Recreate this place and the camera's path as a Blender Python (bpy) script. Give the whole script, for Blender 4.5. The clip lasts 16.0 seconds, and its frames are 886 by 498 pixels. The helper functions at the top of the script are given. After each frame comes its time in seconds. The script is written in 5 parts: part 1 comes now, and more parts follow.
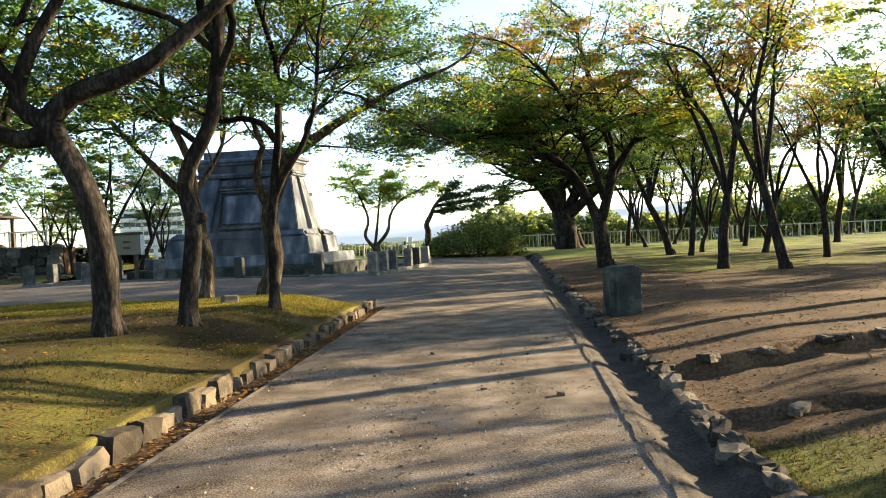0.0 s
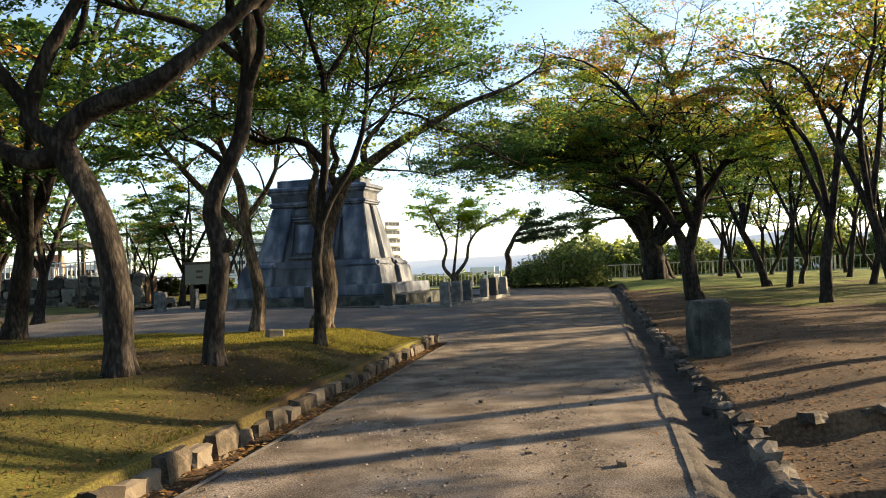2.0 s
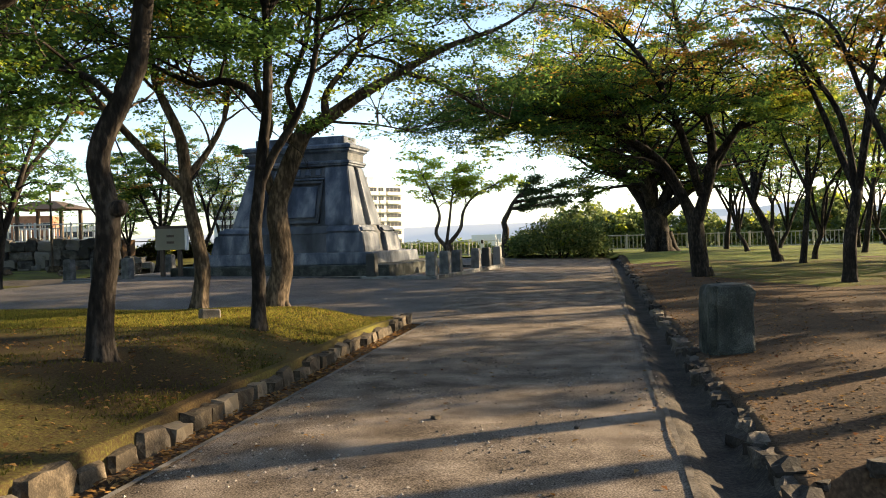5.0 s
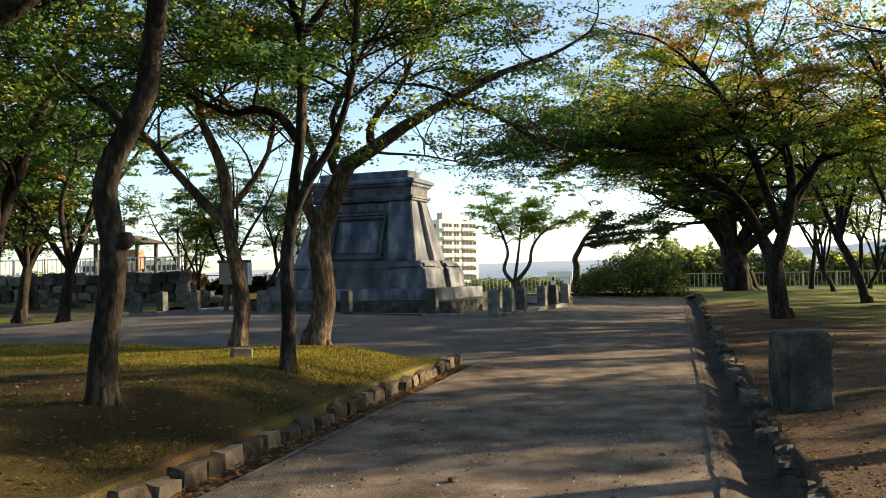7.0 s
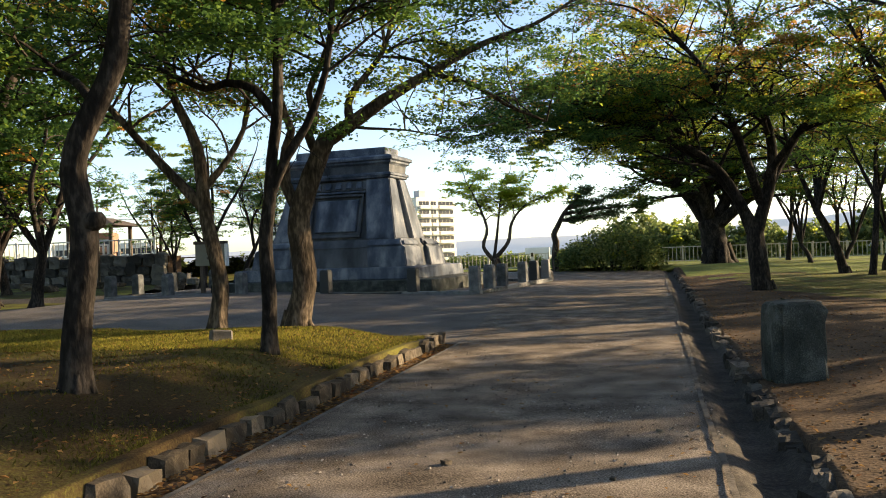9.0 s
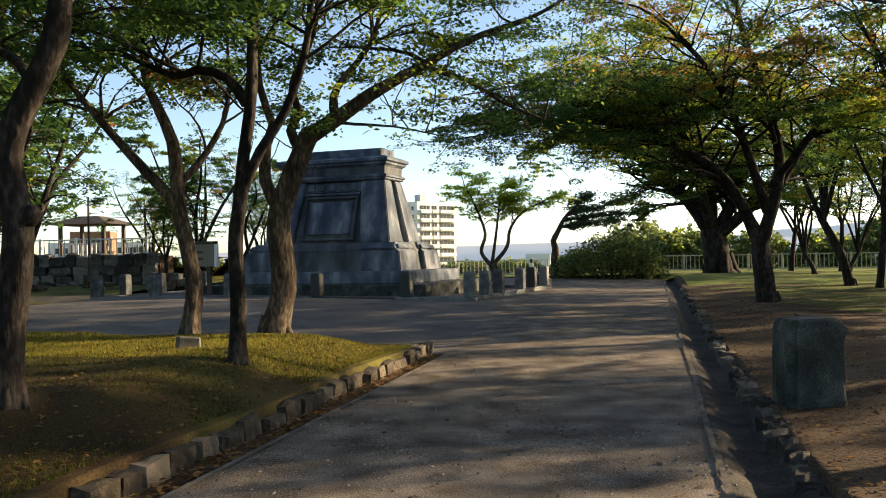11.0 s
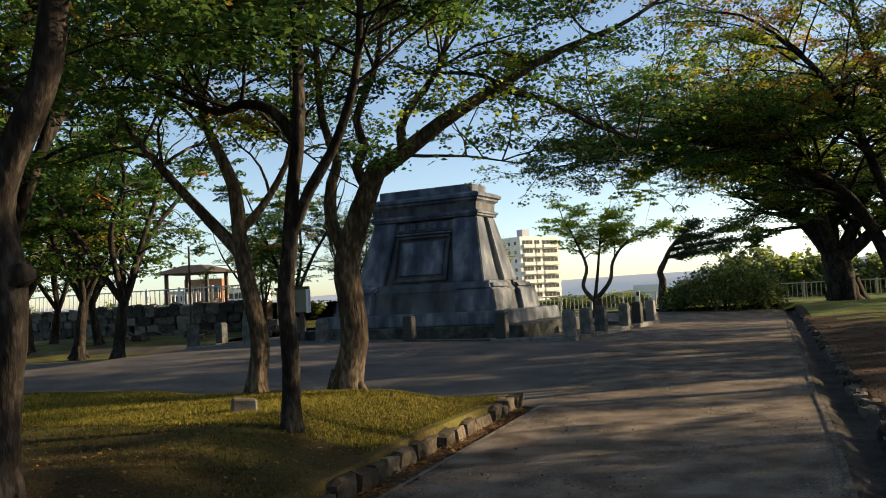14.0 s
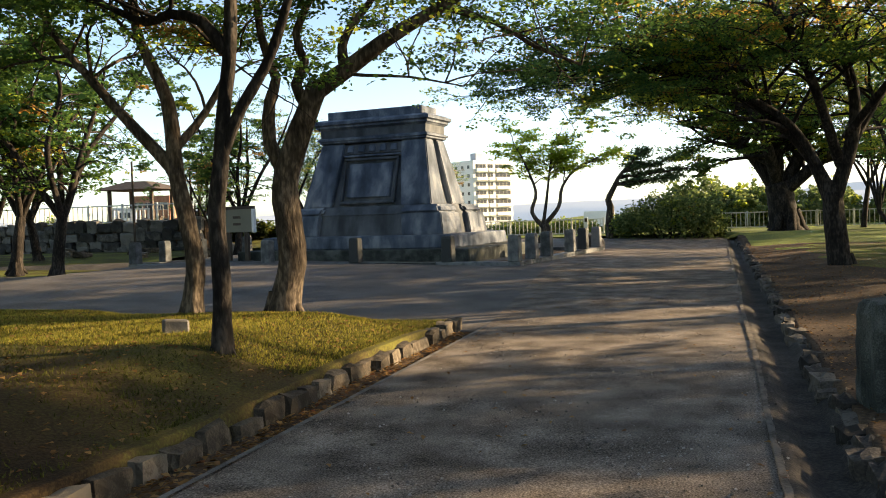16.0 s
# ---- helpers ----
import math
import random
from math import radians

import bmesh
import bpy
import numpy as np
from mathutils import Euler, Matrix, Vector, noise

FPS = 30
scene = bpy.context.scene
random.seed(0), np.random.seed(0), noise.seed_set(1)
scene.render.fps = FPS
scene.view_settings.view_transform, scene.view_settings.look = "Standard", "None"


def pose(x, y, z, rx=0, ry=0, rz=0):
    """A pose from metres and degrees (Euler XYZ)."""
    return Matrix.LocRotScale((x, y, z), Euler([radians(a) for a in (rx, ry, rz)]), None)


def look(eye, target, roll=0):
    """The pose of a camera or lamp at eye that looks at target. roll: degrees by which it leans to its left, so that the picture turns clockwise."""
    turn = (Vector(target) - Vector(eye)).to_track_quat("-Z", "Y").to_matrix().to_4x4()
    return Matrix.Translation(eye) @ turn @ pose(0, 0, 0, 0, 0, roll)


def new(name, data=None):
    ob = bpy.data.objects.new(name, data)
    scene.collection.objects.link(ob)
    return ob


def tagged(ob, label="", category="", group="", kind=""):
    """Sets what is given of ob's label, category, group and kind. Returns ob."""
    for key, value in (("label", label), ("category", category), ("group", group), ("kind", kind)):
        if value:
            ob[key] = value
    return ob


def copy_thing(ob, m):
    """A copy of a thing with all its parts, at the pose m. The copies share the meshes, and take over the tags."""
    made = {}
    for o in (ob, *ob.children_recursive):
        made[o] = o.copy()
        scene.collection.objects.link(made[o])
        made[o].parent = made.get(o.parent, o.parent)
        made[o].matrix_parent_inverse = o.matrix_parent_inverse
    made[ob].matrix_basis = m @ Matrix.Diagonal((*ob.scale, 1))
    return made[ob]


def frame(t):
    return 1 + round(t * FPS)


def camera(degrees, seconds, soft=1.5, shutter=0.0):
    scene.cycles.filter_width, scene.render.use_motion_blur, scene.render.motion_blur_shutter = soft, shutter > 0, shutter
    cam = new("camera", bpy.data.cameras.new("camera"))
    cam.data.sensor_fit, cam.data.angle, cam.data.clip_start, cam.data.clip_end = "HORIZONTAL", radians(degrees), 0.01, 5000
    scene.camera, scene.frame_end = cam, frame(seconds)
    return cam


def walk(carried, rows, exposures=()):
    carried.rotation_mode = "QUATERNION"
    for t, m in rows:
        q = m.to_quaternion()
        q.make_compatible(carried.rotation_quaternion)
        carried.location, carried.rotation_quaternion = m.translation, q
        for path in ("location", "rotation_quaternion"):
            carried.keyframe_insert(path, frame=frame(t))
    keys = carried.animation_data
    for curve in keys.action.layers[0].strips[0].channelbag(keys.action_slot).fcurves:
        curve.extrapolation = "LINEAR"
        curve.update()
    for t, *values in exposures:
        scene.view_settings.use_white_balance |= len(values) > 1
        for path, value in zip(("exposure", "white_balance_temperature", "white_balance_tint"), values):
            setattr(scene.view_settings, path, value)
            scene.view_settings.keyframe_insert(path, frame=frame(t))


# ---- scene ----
cam = camera(54.9, 16.0, soft=1.0)
PATH = [
    (0, (-0.264, -0.693, 1.44), (-0.2, 1.305, 1.409), -2.5),
    (0.5, (-0.108, -0.376, 1.439), (-0.05, 1.623, 1.489), -3.5),
    (1, (0.004, -0.05, 1.426), (-0.074, 1.947, 1.493), -3.4),
    (1.5, (0.066, 0.297, 1.44), (-0.029, 2.293, 1.519), -2.7),
    (2, (0.178, 0.638, 1.429), (0.04, 2.633, 1.476), -2.4),
    (2.5, (0.265, 1.003, 1.454), (0.009, 2.986, 1.476), -2.6),
    (3, (0.331, 1.373, 1.479), (0.159, 3.365, 1.464), -3.0),
    (3.2, (0.36, 1.523, 1.489), (0.194, 3.516, 1.475), -3.3),
    (5.3, (0.54, 3.014, 1.471), (0.388, 5.007, 1.435), -1.2),
    (5.5, (0.574, 3.117, 1.464), (0.403, 5.109, 1.426), -1.5),
    (6, (0.638, 3.355, 1.471), (0.52, 5.351, 1.499), -1.2),
    (6.5, (0.762, 3.544, 1.476), (0.68, 5.542, 1.513), -0.3),
    (7, (0.837, 3.651, 1.479), (0.516, 5.624, 1.537), -1.0),
    (7.5, (0.813, 3.725, 1.476), (0.426, 5.687, 1.519), -1.6),
    (8, (0.763, 3.804, 1.481), (0.383, 5.767, 1.518), -2.1),
    (8.5, (0.736, 3.842, 1.475), (0.422, 5.817, 1.497), -2.0),
    (9, (0.719, 3.896, 1.463), (0.449, 5.877, 1.468), -2.0),
    (9.5, (0.772, 4.027, 1.451), (0.508, 6.01, 1.437), -1.8),
    (9.7, (0.788, 4.104, 1.452), (0.52, 6.086, 1.439), -1.1),
    (12, (0.779, 5.126, 1.472), (0.507, 7.107, 1.499), -1.0),
    (12.5, (0.778, 5.356, 1.484), (0.578, 7.346, 1.45), -1.7),
    (13, (0.847, 5.591, 1.52), (0.448, 7.551, 1.524), -1.5),
    (13.5, (0.862, 5.776, 1.526), (0.387, 7.718, 1.575), -2.2),
    (14, (0.872, 5.923, 1.542), (0.365, 7.855, 1.651), -3.0),
    (14.5, (0.909, 5.975, 1.533), (0.315, 7.883, 1.599), -2.5),
    (15, (0.942, 6.029, 1.543), (0.327, 7.931, 1.497), -1.9),
    (15.5, (0.964, 6.06, 1.547), (0.424, 7.983, 1.45), -1.7),
    (16, (1.002, 6.058, 1.554), (0.595, 8.015, 1.477), -1.8),
]
walk(cam, [(t, look(eye, target, roll)) for t, eye, target, roll in PATH],
     [(0, 2.26, 7200, 5), (0.5, 2.21, 7250, 7), (1.0, 1.96, 7350, 9), (1.5, 1.89, 7350, 9), (2.5, 1.99, 7250, 9), (5.5, 1.84, 7400, 9), (6.5, 1.71, 7300, 8), (7.5, 1.64, 7300, 8), (9.0, 1.71, 7350, 9), (12.0, 1.51, 7150, 8), (12.5, 1.61, 7150, 8), (13.0, 1.54, 7150, 9), (14.0, 1.14, 7150, 9), (14.5, 1.09, 7150, 9), (15, 1.54, 7250, 9), (16, 1.89, 7450, 9)])

# ---- light ----
SUN_AZ = 26.0     # degrees from +x towards +y
SUN_EL = 15.5
world = bpy.data.worlds.new("world")
scene.world = world
world.use_nodes = True
wn = world.node_tree
sky = wn.nodes.new("ShaderNodeTexSky")
sky.sky_type = "NISHITA"
sky.sun_disc = False
sky.sun_elevation = radians(SUN_EL)
sky.sun_rotation = radians(90 - SUN_AZ)
sky.air_density, sky.dust_density, sky.ozone_density = 0.7, 0.6, 1.3
wn.links.new(sky.outputs[0], wn.nodes["Background"].inputs[0])
wn.nodes["Background"].inputs[1].default_value = 0.106
sun_data = bpy.data.lights.new("sun", "SUN")
sun_data.energy, sun_data.angle, sun_data.color = 5.0, radians(0.5), (1.0, 0.80, 0.55)
sun = new("sun", sun_data)
sd = Vector((math.cos(radians(SUN_AZ)) * math.cos(radians(SUN_EL)), math.sin(radians(SUN_AZ)) * math.cos(radians(SUN_EL)), math.sin(radians(SUN_EL))))
sun.matrix_world = look(sd * 100, (0, 0, 0))


# ---- materials ----
def mat(name, ramp, scale=6.0, rough=0.85, bump=0.3, fine=60.0, detail=8.0, island=False, obj=False, stretch=(1, 1, 1), fine_mix=0.35, dist=0.02, spec=0.3, stops=None):
    """Two-scale noise colour with bump. ramp: colours from dark to light."""
    m = bpy.data.materials.new(name)
    m.use_nodes = True
    nt = m.node_tree
    b = nt.nodes["Principled BSDF"]
    b.inputs["Roughness"].default_value = rough
    b.inputs["Specular IOR Level"].default_value = spec
    tc = nt.nodes.new("ShaderNodeTexCoord")
    mp = nt.nodes.new("ShaderNodeMapping")
    mp.inputs["Scale"].default_value = stretch
    nt.links.new(tc.outputs["Object"], mp.inputs[0])
    n1, n2 = nt.nodes.new("ShaderNodeTexNoise"), nt.nodes.new("ShaderNodeTexNoise")
    n1.inputs["Scale"].default_value, n1.inputs["Detail"].default_value = scale, detail
    n2.inputs["Scale"].default_value, n2.inputs["Detail"].default_value = fine, 4
    for n in (n1, n2):
        nt.links.new(mp.outputs[0], n.inputs["Vector"])
    mix = nt.nodes.new("ShaderNodeMix")
    mix.inputs[0].default_value = fine_mix
    nt.links.new(n1.outputs[0], mix.inputs[2])
    nt.links.new(n2.outputs[0], mix.inputs[3])
    fac = mix.outputs[0]
    if island or obj:
        src = nt.nodes.new("ShaderNodeNewGeometry" if island else "ShaderNodeObjectInfo")
        ad = nt.nodes.new("ShaderNodeMath")
        ad.operation = "MULTIPLY_ADD"
        ad.inputs[1].default_value, ad.inputs[2].default_value = 0.4, -0.2
        nt.links.new(src.outputs["Random Per Island" if island else "Random"], ad.inputs[0])
        ad2 = nt.nodes.new("ShaderNodeMath")
        nt.links.new(fac, ad2.inputs[0])
        nt.links.new(ad.outputs[0], ad2.inputs[1])
        fac = ad2.outputs[0]
    cr = nt.nodes.new("ShaderNodeValToRGB")
    k = len(ramp)
    while len(cr.color_ramp.elements) < k:
        cr.color_ramp.elements.new(0.5)
    for i, c in enumerate(ramp):
        cr.color_ramp.elements[i].position = stops[i] if stops else 0.37 + 0.26 * i / (k - 1)
        cr.color_ramp.elements[i].color = (*c, 1)
    nt.links.new(fac, cr.inputs[0])
    nt.links.new(cr.outputs[0], b.inputs["Base Color"])
    bp = nt.nodes.new("ShaderNodeBump")
    bp.inputs["Strength"].default_value, bp.inputs["Distance"].default_value = bump, dist
    nt.links.new(mix.outputs[0], bp.inputs["Height"])
    nt.links.new(bp.outputs[0], b.inputs["Normal"])
    return m


def leaf_mat(name, colours, trans=0.45, gloss=0.02):
    m = bpy.data.materials.new(name)
    m.use_nodes = True
    nt = m.node_tree
    nt.nodes.remove(nt.nodes["Principled BSDF"])
    geo = nt.nodes.new("ShaderNodeNewGeometry")
    cr = nt.nodes.new("ShaderNodeValToRGB")
    while len(cr.color_ramp.elements) < len(colours):
        cr.color_ramp.elements.new(0.5)
    for i, c in enumerate(colours):
        cr.color_ramp.elements[i].position = i / (len(colours) - 1)
        cr.color_ramp.elements[i].color = (*c, 1)
    nt.links.new(geo.outputs["Random Per Island"], cr.inputs[0])
    d, t, g = nt.nodes.new("ShaderNodeBsdfDiffuse"), nt.nodes.new("ShaderNodeBsdfTranslucent"), nt.nodes.new("ShaderNodeBsdfGlossy")
    g.inputs["Roughness"].default_value = 0.45
    br = nt.nodes.new("ShaderNodeBrightContrast")
    br.inputs["Bright"].default_value = 0.02
    nt.links.new(cr.outputs[0], br.inputs[0])
    nt.links.new(cr.outputs[0], d.inputs[0])
    nt.links.new(br.outputs[0], t.inputs[0])
    mx, mg = nt.nodes.new("ShaderNodeMixShader"), nt.nodes.new("ShaderNodeMixShader")
    mx.inputs[0].default_value, mg.inputs[0].default_value = trans, gloss
    nt.links.new(d.outputs[0], mx.inputs[1])
    nt.links.new(t.outputs[0], mx.inputs[2])
    nt.links.new(mx.outputs[0], mg.inputs[1])
    nt.links.new(g.outputs[0], mg.inputs[2])
    nt.links.new(mg.outputs[0], nt.nodes["Material Output"].inputs[0])
    return m


def plain(name, colour, rough=0.6, metal=0.0):
    return mat(name, [tuple(c * 0.85 for c in colour), colour], 3.0, rough, 0.08, 80.0)


M_PATH = mat("gravel_path", [(0.026, 0.02, 0.015), (0.1, 0.08, 0.063), (0.175, 0.142, 0.113), (0.32, 0.268, 0.22)], 2.1, 0.95, 0.5, 82.0, 15, fine_mix=0.58, dist=0.01, spec=0.1)
M_ROAD = mat("grey_tarmac", [(0.04, 0.034, 0.029), (0.094, 0.08, 0.069), (0.136, 0.117, 0.101), (0.2, 0.175, 0.154)], 1.1, 0.9, 0.4, 90.0, 10, fine_mix=0.7, dist=0.008, spec=0.15)
M_DIRT = mat("bare_earth", [(0.028, 0.018, 0.011), (0.068, 0.043, 0.026), (0.13, 0.083, 0.049)], 0.9, 0.95, 0.6, 30.0, 12, fine_mix=0.5, dist=0.03, spec=0.1)
M_RUB = mat("earthy_rubble", [(0.02, 0.016, 0.012), (0.05, 0.04, 0.031), (0.12, 0.099, 0.078)], 6.0, 0.95, 0.6, 50.0, 10, obj=True, dist=0.02)
M_DITCH = mat("dark_ditch_earth", [(0.018, 0.015, 0.012), (0.042, 0.034, 0.027), (0.085, 0.07, 0.056)], 3.0, 0.9, 0.8, 40.0, 10, fine_mix=0.5, dist=0.02, spec=0.2)
M_LAWN = mat("mossy_lawn", [(0.026, 0.016, 0.009), (0.05, 0.033, 0.015), (0.07, 0.058, 0.018), (0.12, 0.112, 0.024)], 0.45, 0.95, 0.7, 45.0, 12, fine_mix=0.4, dist=0.03, spec=0.1)
M_MOSS = mat("green_moss_turf", [(0.04, 0.03, 0.014), (0.066, 0.06, 0.018), (0.1, 0.108, 0.022), (0.16, 0.165, 0.032)], 0.8, 0.95, 0.7, 50.0, 12, fine_mix=0.45, dist=0.03, spec=0.1)
M_GRASS = mat("far_grass", [(0.06, 0.065, 0.02), (0.12, 0.145, 0.032), (0.22, 0.25, 0.05)], 0.4, 0.95, 0.6, 20.0, 12, fine_mix=0.4, dist=0.04, spec=0.1)
M_KERB = mat("kerb_stone", [(0.034, 0.026, 0.017), (0.08, 0.061, 0.041), (0.145, 0.116, 0.083)], 9.0, 0.9, 0.6, 70.0, 10, obj=True, dist=0.02)
M_EDGE = mat("old_concrete_strip", [(0.07, 0.062, 0.054), (0.13, 0.115, 0.1), (0.21, 0.19, 0.165)], 5.0, 0.9, 0.4, 80.0)
# the granite's blue share paints in the tint of its shaded front
M_GRAN = mat("weathered_granite", [(0.028, 0.037, 0.051), (0.076, 0.093, 0.12), (0.23, 0.242, 0.258)], 2.2, 0.8, 0.25, 130.0, 12, fine_mix=0.35, dist=0.01, stretch=(1, 1, 0.4))
M_GRAN_DARK = mat("darker_granite", [(0.03, 0.034, 0.038), (0.068, 0.074, 0.08), (0.13, 0.136, 0.14)], 2.0, 0.85, 0.3, 120.0, 12, fine_mix=0.35, dist=0.01, stretch=(1, 1, 0.4))
# dark tone: moss on the terrace, painted-in tree shade on the stone block
M_MOSS_SHADE = mat("moss_shade_granite", [(0.012, 0.014, 0.012), (0.036, 0.041, 0.035), (0.105, 0.108, 0.096)], 3.2, 0.9, 0.6, 90.0, 12, fine_mix=0.4, dist=0.01)
M_POST = mat("mossy_granite_post", [(0.04, 0.043, 0.042), (0.088, 0.093, 0.093), (0.18, 0.18, 0.174)], 5.0, 0.85, 0.35, 90.0, 10, obj=True)
M_WALL = mat("rubble_wall_stone", [(0.034, 0.032, 0.03), (0.075, 0.071, 0.066), (0.15, 0.141, 0.128)], 3.0, 0.9, 0.5, 40.0, 10, obj=True, dist=0.03)
M_BARK = mat("grey_brown_bark", [(0.008, 0.0065, 0.0055), (0.021, 0.017, 0.014), (0.064, 0.053, 0.043)], 5.0, 0.95, 0.9, 26.0, 12, stretch=(1, 1, 0.35), fine_mix=0.5, dist=0.035, spec=0.15)
M_BARK2 = mat("lichen_bark", [(0.02, 0.015, 0.011), (0.06, 0.046, 0.033), (0.18, 0.138, 0.1)], 5.0, 0.95, 0.9, 26.0, 12, stretch=(1, 1, 0.3), fine_mix=0.5, dist=0.035, spec=0.15)
M_FENCE = plain("cream_painted_steel", (0.55, 0.52, 0.43), 0.5)
M_WHITE = plain("white_paint", (0.78, 0.77, 0.74), 0.6)
M_CREAM = plain("cream_board", (0.2, 0.19, 0.14), 0.7)
M_WOODDK = mat("dark_weathered_wood", [(0.04, 0.03, 0.022), (0.1, 0.075, 0.055)], 8.0, 0.8, 0.4, 40.0, stretch=(1, 1, 0.2))
M_GLASS = plain("dark_window", (0.035, 0.04, 0.05), 0.15)
M_FACADE = plain("white_facade", (0.72, 0.7, 0.66), 0.8)
M_FACADE2 = plain("grey_facade", (0.42, 0.43, 0.45), 0.8)
M_BROWNTILE = mat("brown_brick_facade", [(0.2, 0.09, 0.055), (0.32, 0.16, 0.1)], 2.0)
M_MOUNT = plain("haze_glow_hills", (0.3, 0.3, 0.31), 1.0)
for nd in M_MOUNT.node_tree.nodes:      # faint emission paints the pale haze of distance onto the hills
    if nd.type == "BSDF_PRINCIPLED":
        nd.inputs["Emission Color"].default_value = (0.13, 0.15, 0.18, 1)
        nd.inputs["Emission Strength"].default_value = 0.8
M_CITY = plain("pale_far_town", (0.5, 0.52, 0.53), 1.0)
L_GREEN = leaf_mat("green_leaves", [(0.03, 0.078, 0.016), (0.05, 0.122, 0.02), (0.085, 0.172, 0.026), (0.14, 0.22, 0.03)], 0.62)
L_YEL = leaf_mat("yellow_green_leaves", [(0.18, 0.27, 0.02), (0.3, 0.36, 0.03), (0.42, 0.41, 0.04)], 0.75)
L_ORG = leaf_mat("orange_leaves", [(0.24, 0.1, 0.02), (0.36, 0.17, 0.03), (0.44, 0.27, 0.035), (0.26, 0.19, 0.025)], 0.75)
L_PINE = leaf_mat("pine_needles", [(0.055, 0.09, 0.035), (0.1, 0.15, 0.055)], 0.5)
L_SHRUB = leaf_mat("dull_green_shrub_leaves", [(0.06, 0.095, 0.026), (0.11, 0.16, 0.04), (0.18, 0.225, 0.065), (0.27, 0.3, 0.1)], 0.55)
# leaf yellow raised to stand in for backlight the big maple blocks
L_BRIGHT = leaf_mat("backlit_yellow_leaves", [(0.3, 0.42, 0.03), (0.46, 0.54, 0.04), (0.6, 0.58, 0.05)], 0.8)
L_FALL = leaf_mat("fallen_leaves", [(0.1, 0.055, 0.025), (0.2, 0.11, 0.04), (0.28, 0.17, 0.07), (0.14, 0.05, 0.025)], 0.1, 0.0)
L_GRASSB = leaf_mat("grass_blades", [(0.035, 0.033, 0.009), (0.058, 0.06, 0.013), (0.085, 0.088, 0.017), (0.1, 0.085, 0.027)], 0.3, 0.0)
M_CLOD = mat("crumbled_earth", [(0.035, 0.024, 0.016), (0.08, 0.055, 0.036), (0.16, 0.115, 0.076)], 20.0, 0.95, 0.3, 90.0, island=True)
M_PEB = mat("pebble_stone", [(0.07, 0.06, 0.05), (0.15, 0.13, 0.11), (0.33, 0.29, 0.25)], 20.0, 0.9, 0.3, 90.0, island=True)


# ---- building blocks ----
def mesh_of(name, verts, faces, mats, idx=None, smooth=False):
    me = bpy.data.meshes.new(name)
    me.from_pydata([tuple(v) for v in verts], [], faces)
    for m in mats if isinstance(mats, (list, tuple)) else [mats]:
        me.materials.append(m)
    if idx is not None:
        me.polygons.foreach_set("material_index", np.asarray(idx, dtype=np.int32))
    if smooth:
        me.polygons.foreach_set("use_smooth", [True] * len(me.polygons))
    me.update()
    return me


def attach(ob, parent):
    ob.parent = parent
    return ob


def part(name, bm, material, parent, label="", smooth=False):
    me = bpy.data.meshes.new(name)
    bm.to_mesh(me)
    bm.free()
    me.materials.append(material)
    if smooth:
        me.polygons.foreach_set("use_smooth", [True] * len(me.polygons))
    ob = new(name, me)
    if parent:
        ob.parent = parent
    return tagged(ob, label)


def box_bm(lo, hi, bevel=0.0, bm=None, taper=None, rough=0.0, rng=None):
    """A box, bevelled; taper: (x, y) shrink of the top on each side; rough: jitter of its corners."""
    bm2 = bmesh.new()
    bmesh.ops.create_cube(bm2, size=1.0)
    lo, hi = Vector(lo), Vector(hi)
    for v in bm2.verts:
        top = v.co.z > 0
        p = Vector((lo[i] + (v.co[i] + 0.5) * (hi[i] - lo[i]) for i in range(3)))
        if taper and top:
            p.x -= math.copysign(taper[0], v.co.x)
            p.y -= math.copysign(taper[1], v.co.y)
        if rough:
            p += Vector((rng.uniform(-rough, rough) for _ in range(3)))
        v.co = p
    if bevel:
        bmesh.ops.bevel(bm2, geom=list(bm2.edges), offset=bevel, segments=1, profile=0.6, affect="EDGES")
    if bm is None:
        return bm2
    tmp = bpy.data.meshes.new("tmp")
    bm2.to_mesh(tmp)
    bm2.free()
    bm.from_mesh(tmp)
    bpy.data.meshes.remove(tmp)
    return bm


def rock_bm(size, rng, seg=2, rough=0.12, rounding=0.35):
    """An irregular rounded stone resting on z = 0, of the given size."""
    bm = bmesh.new()
    bmesh.ops.create_cube(bm, size=1.0)
    bmesh.ops.subdivide_edges(bm, edges=list(bm.edges), cuts=seg, use_grid_fill=True)
    off = Vector((rng.uniform(0, 50), rng.uniform(0, 50), rng.uniform(0, 50)))
    for v in bm.verts:
        d = v.co.copy()
        n = d.normalized() * 0.62
        p = d.lerp(n, rounding)
        p += d.normalized() * (noise.noise(d * 2.3 + off) * rough * 1.6)
        v.co = Vector((p.x * size[0], p.y * size[1], (p.z + 0.5) * size[2]))
    return bm


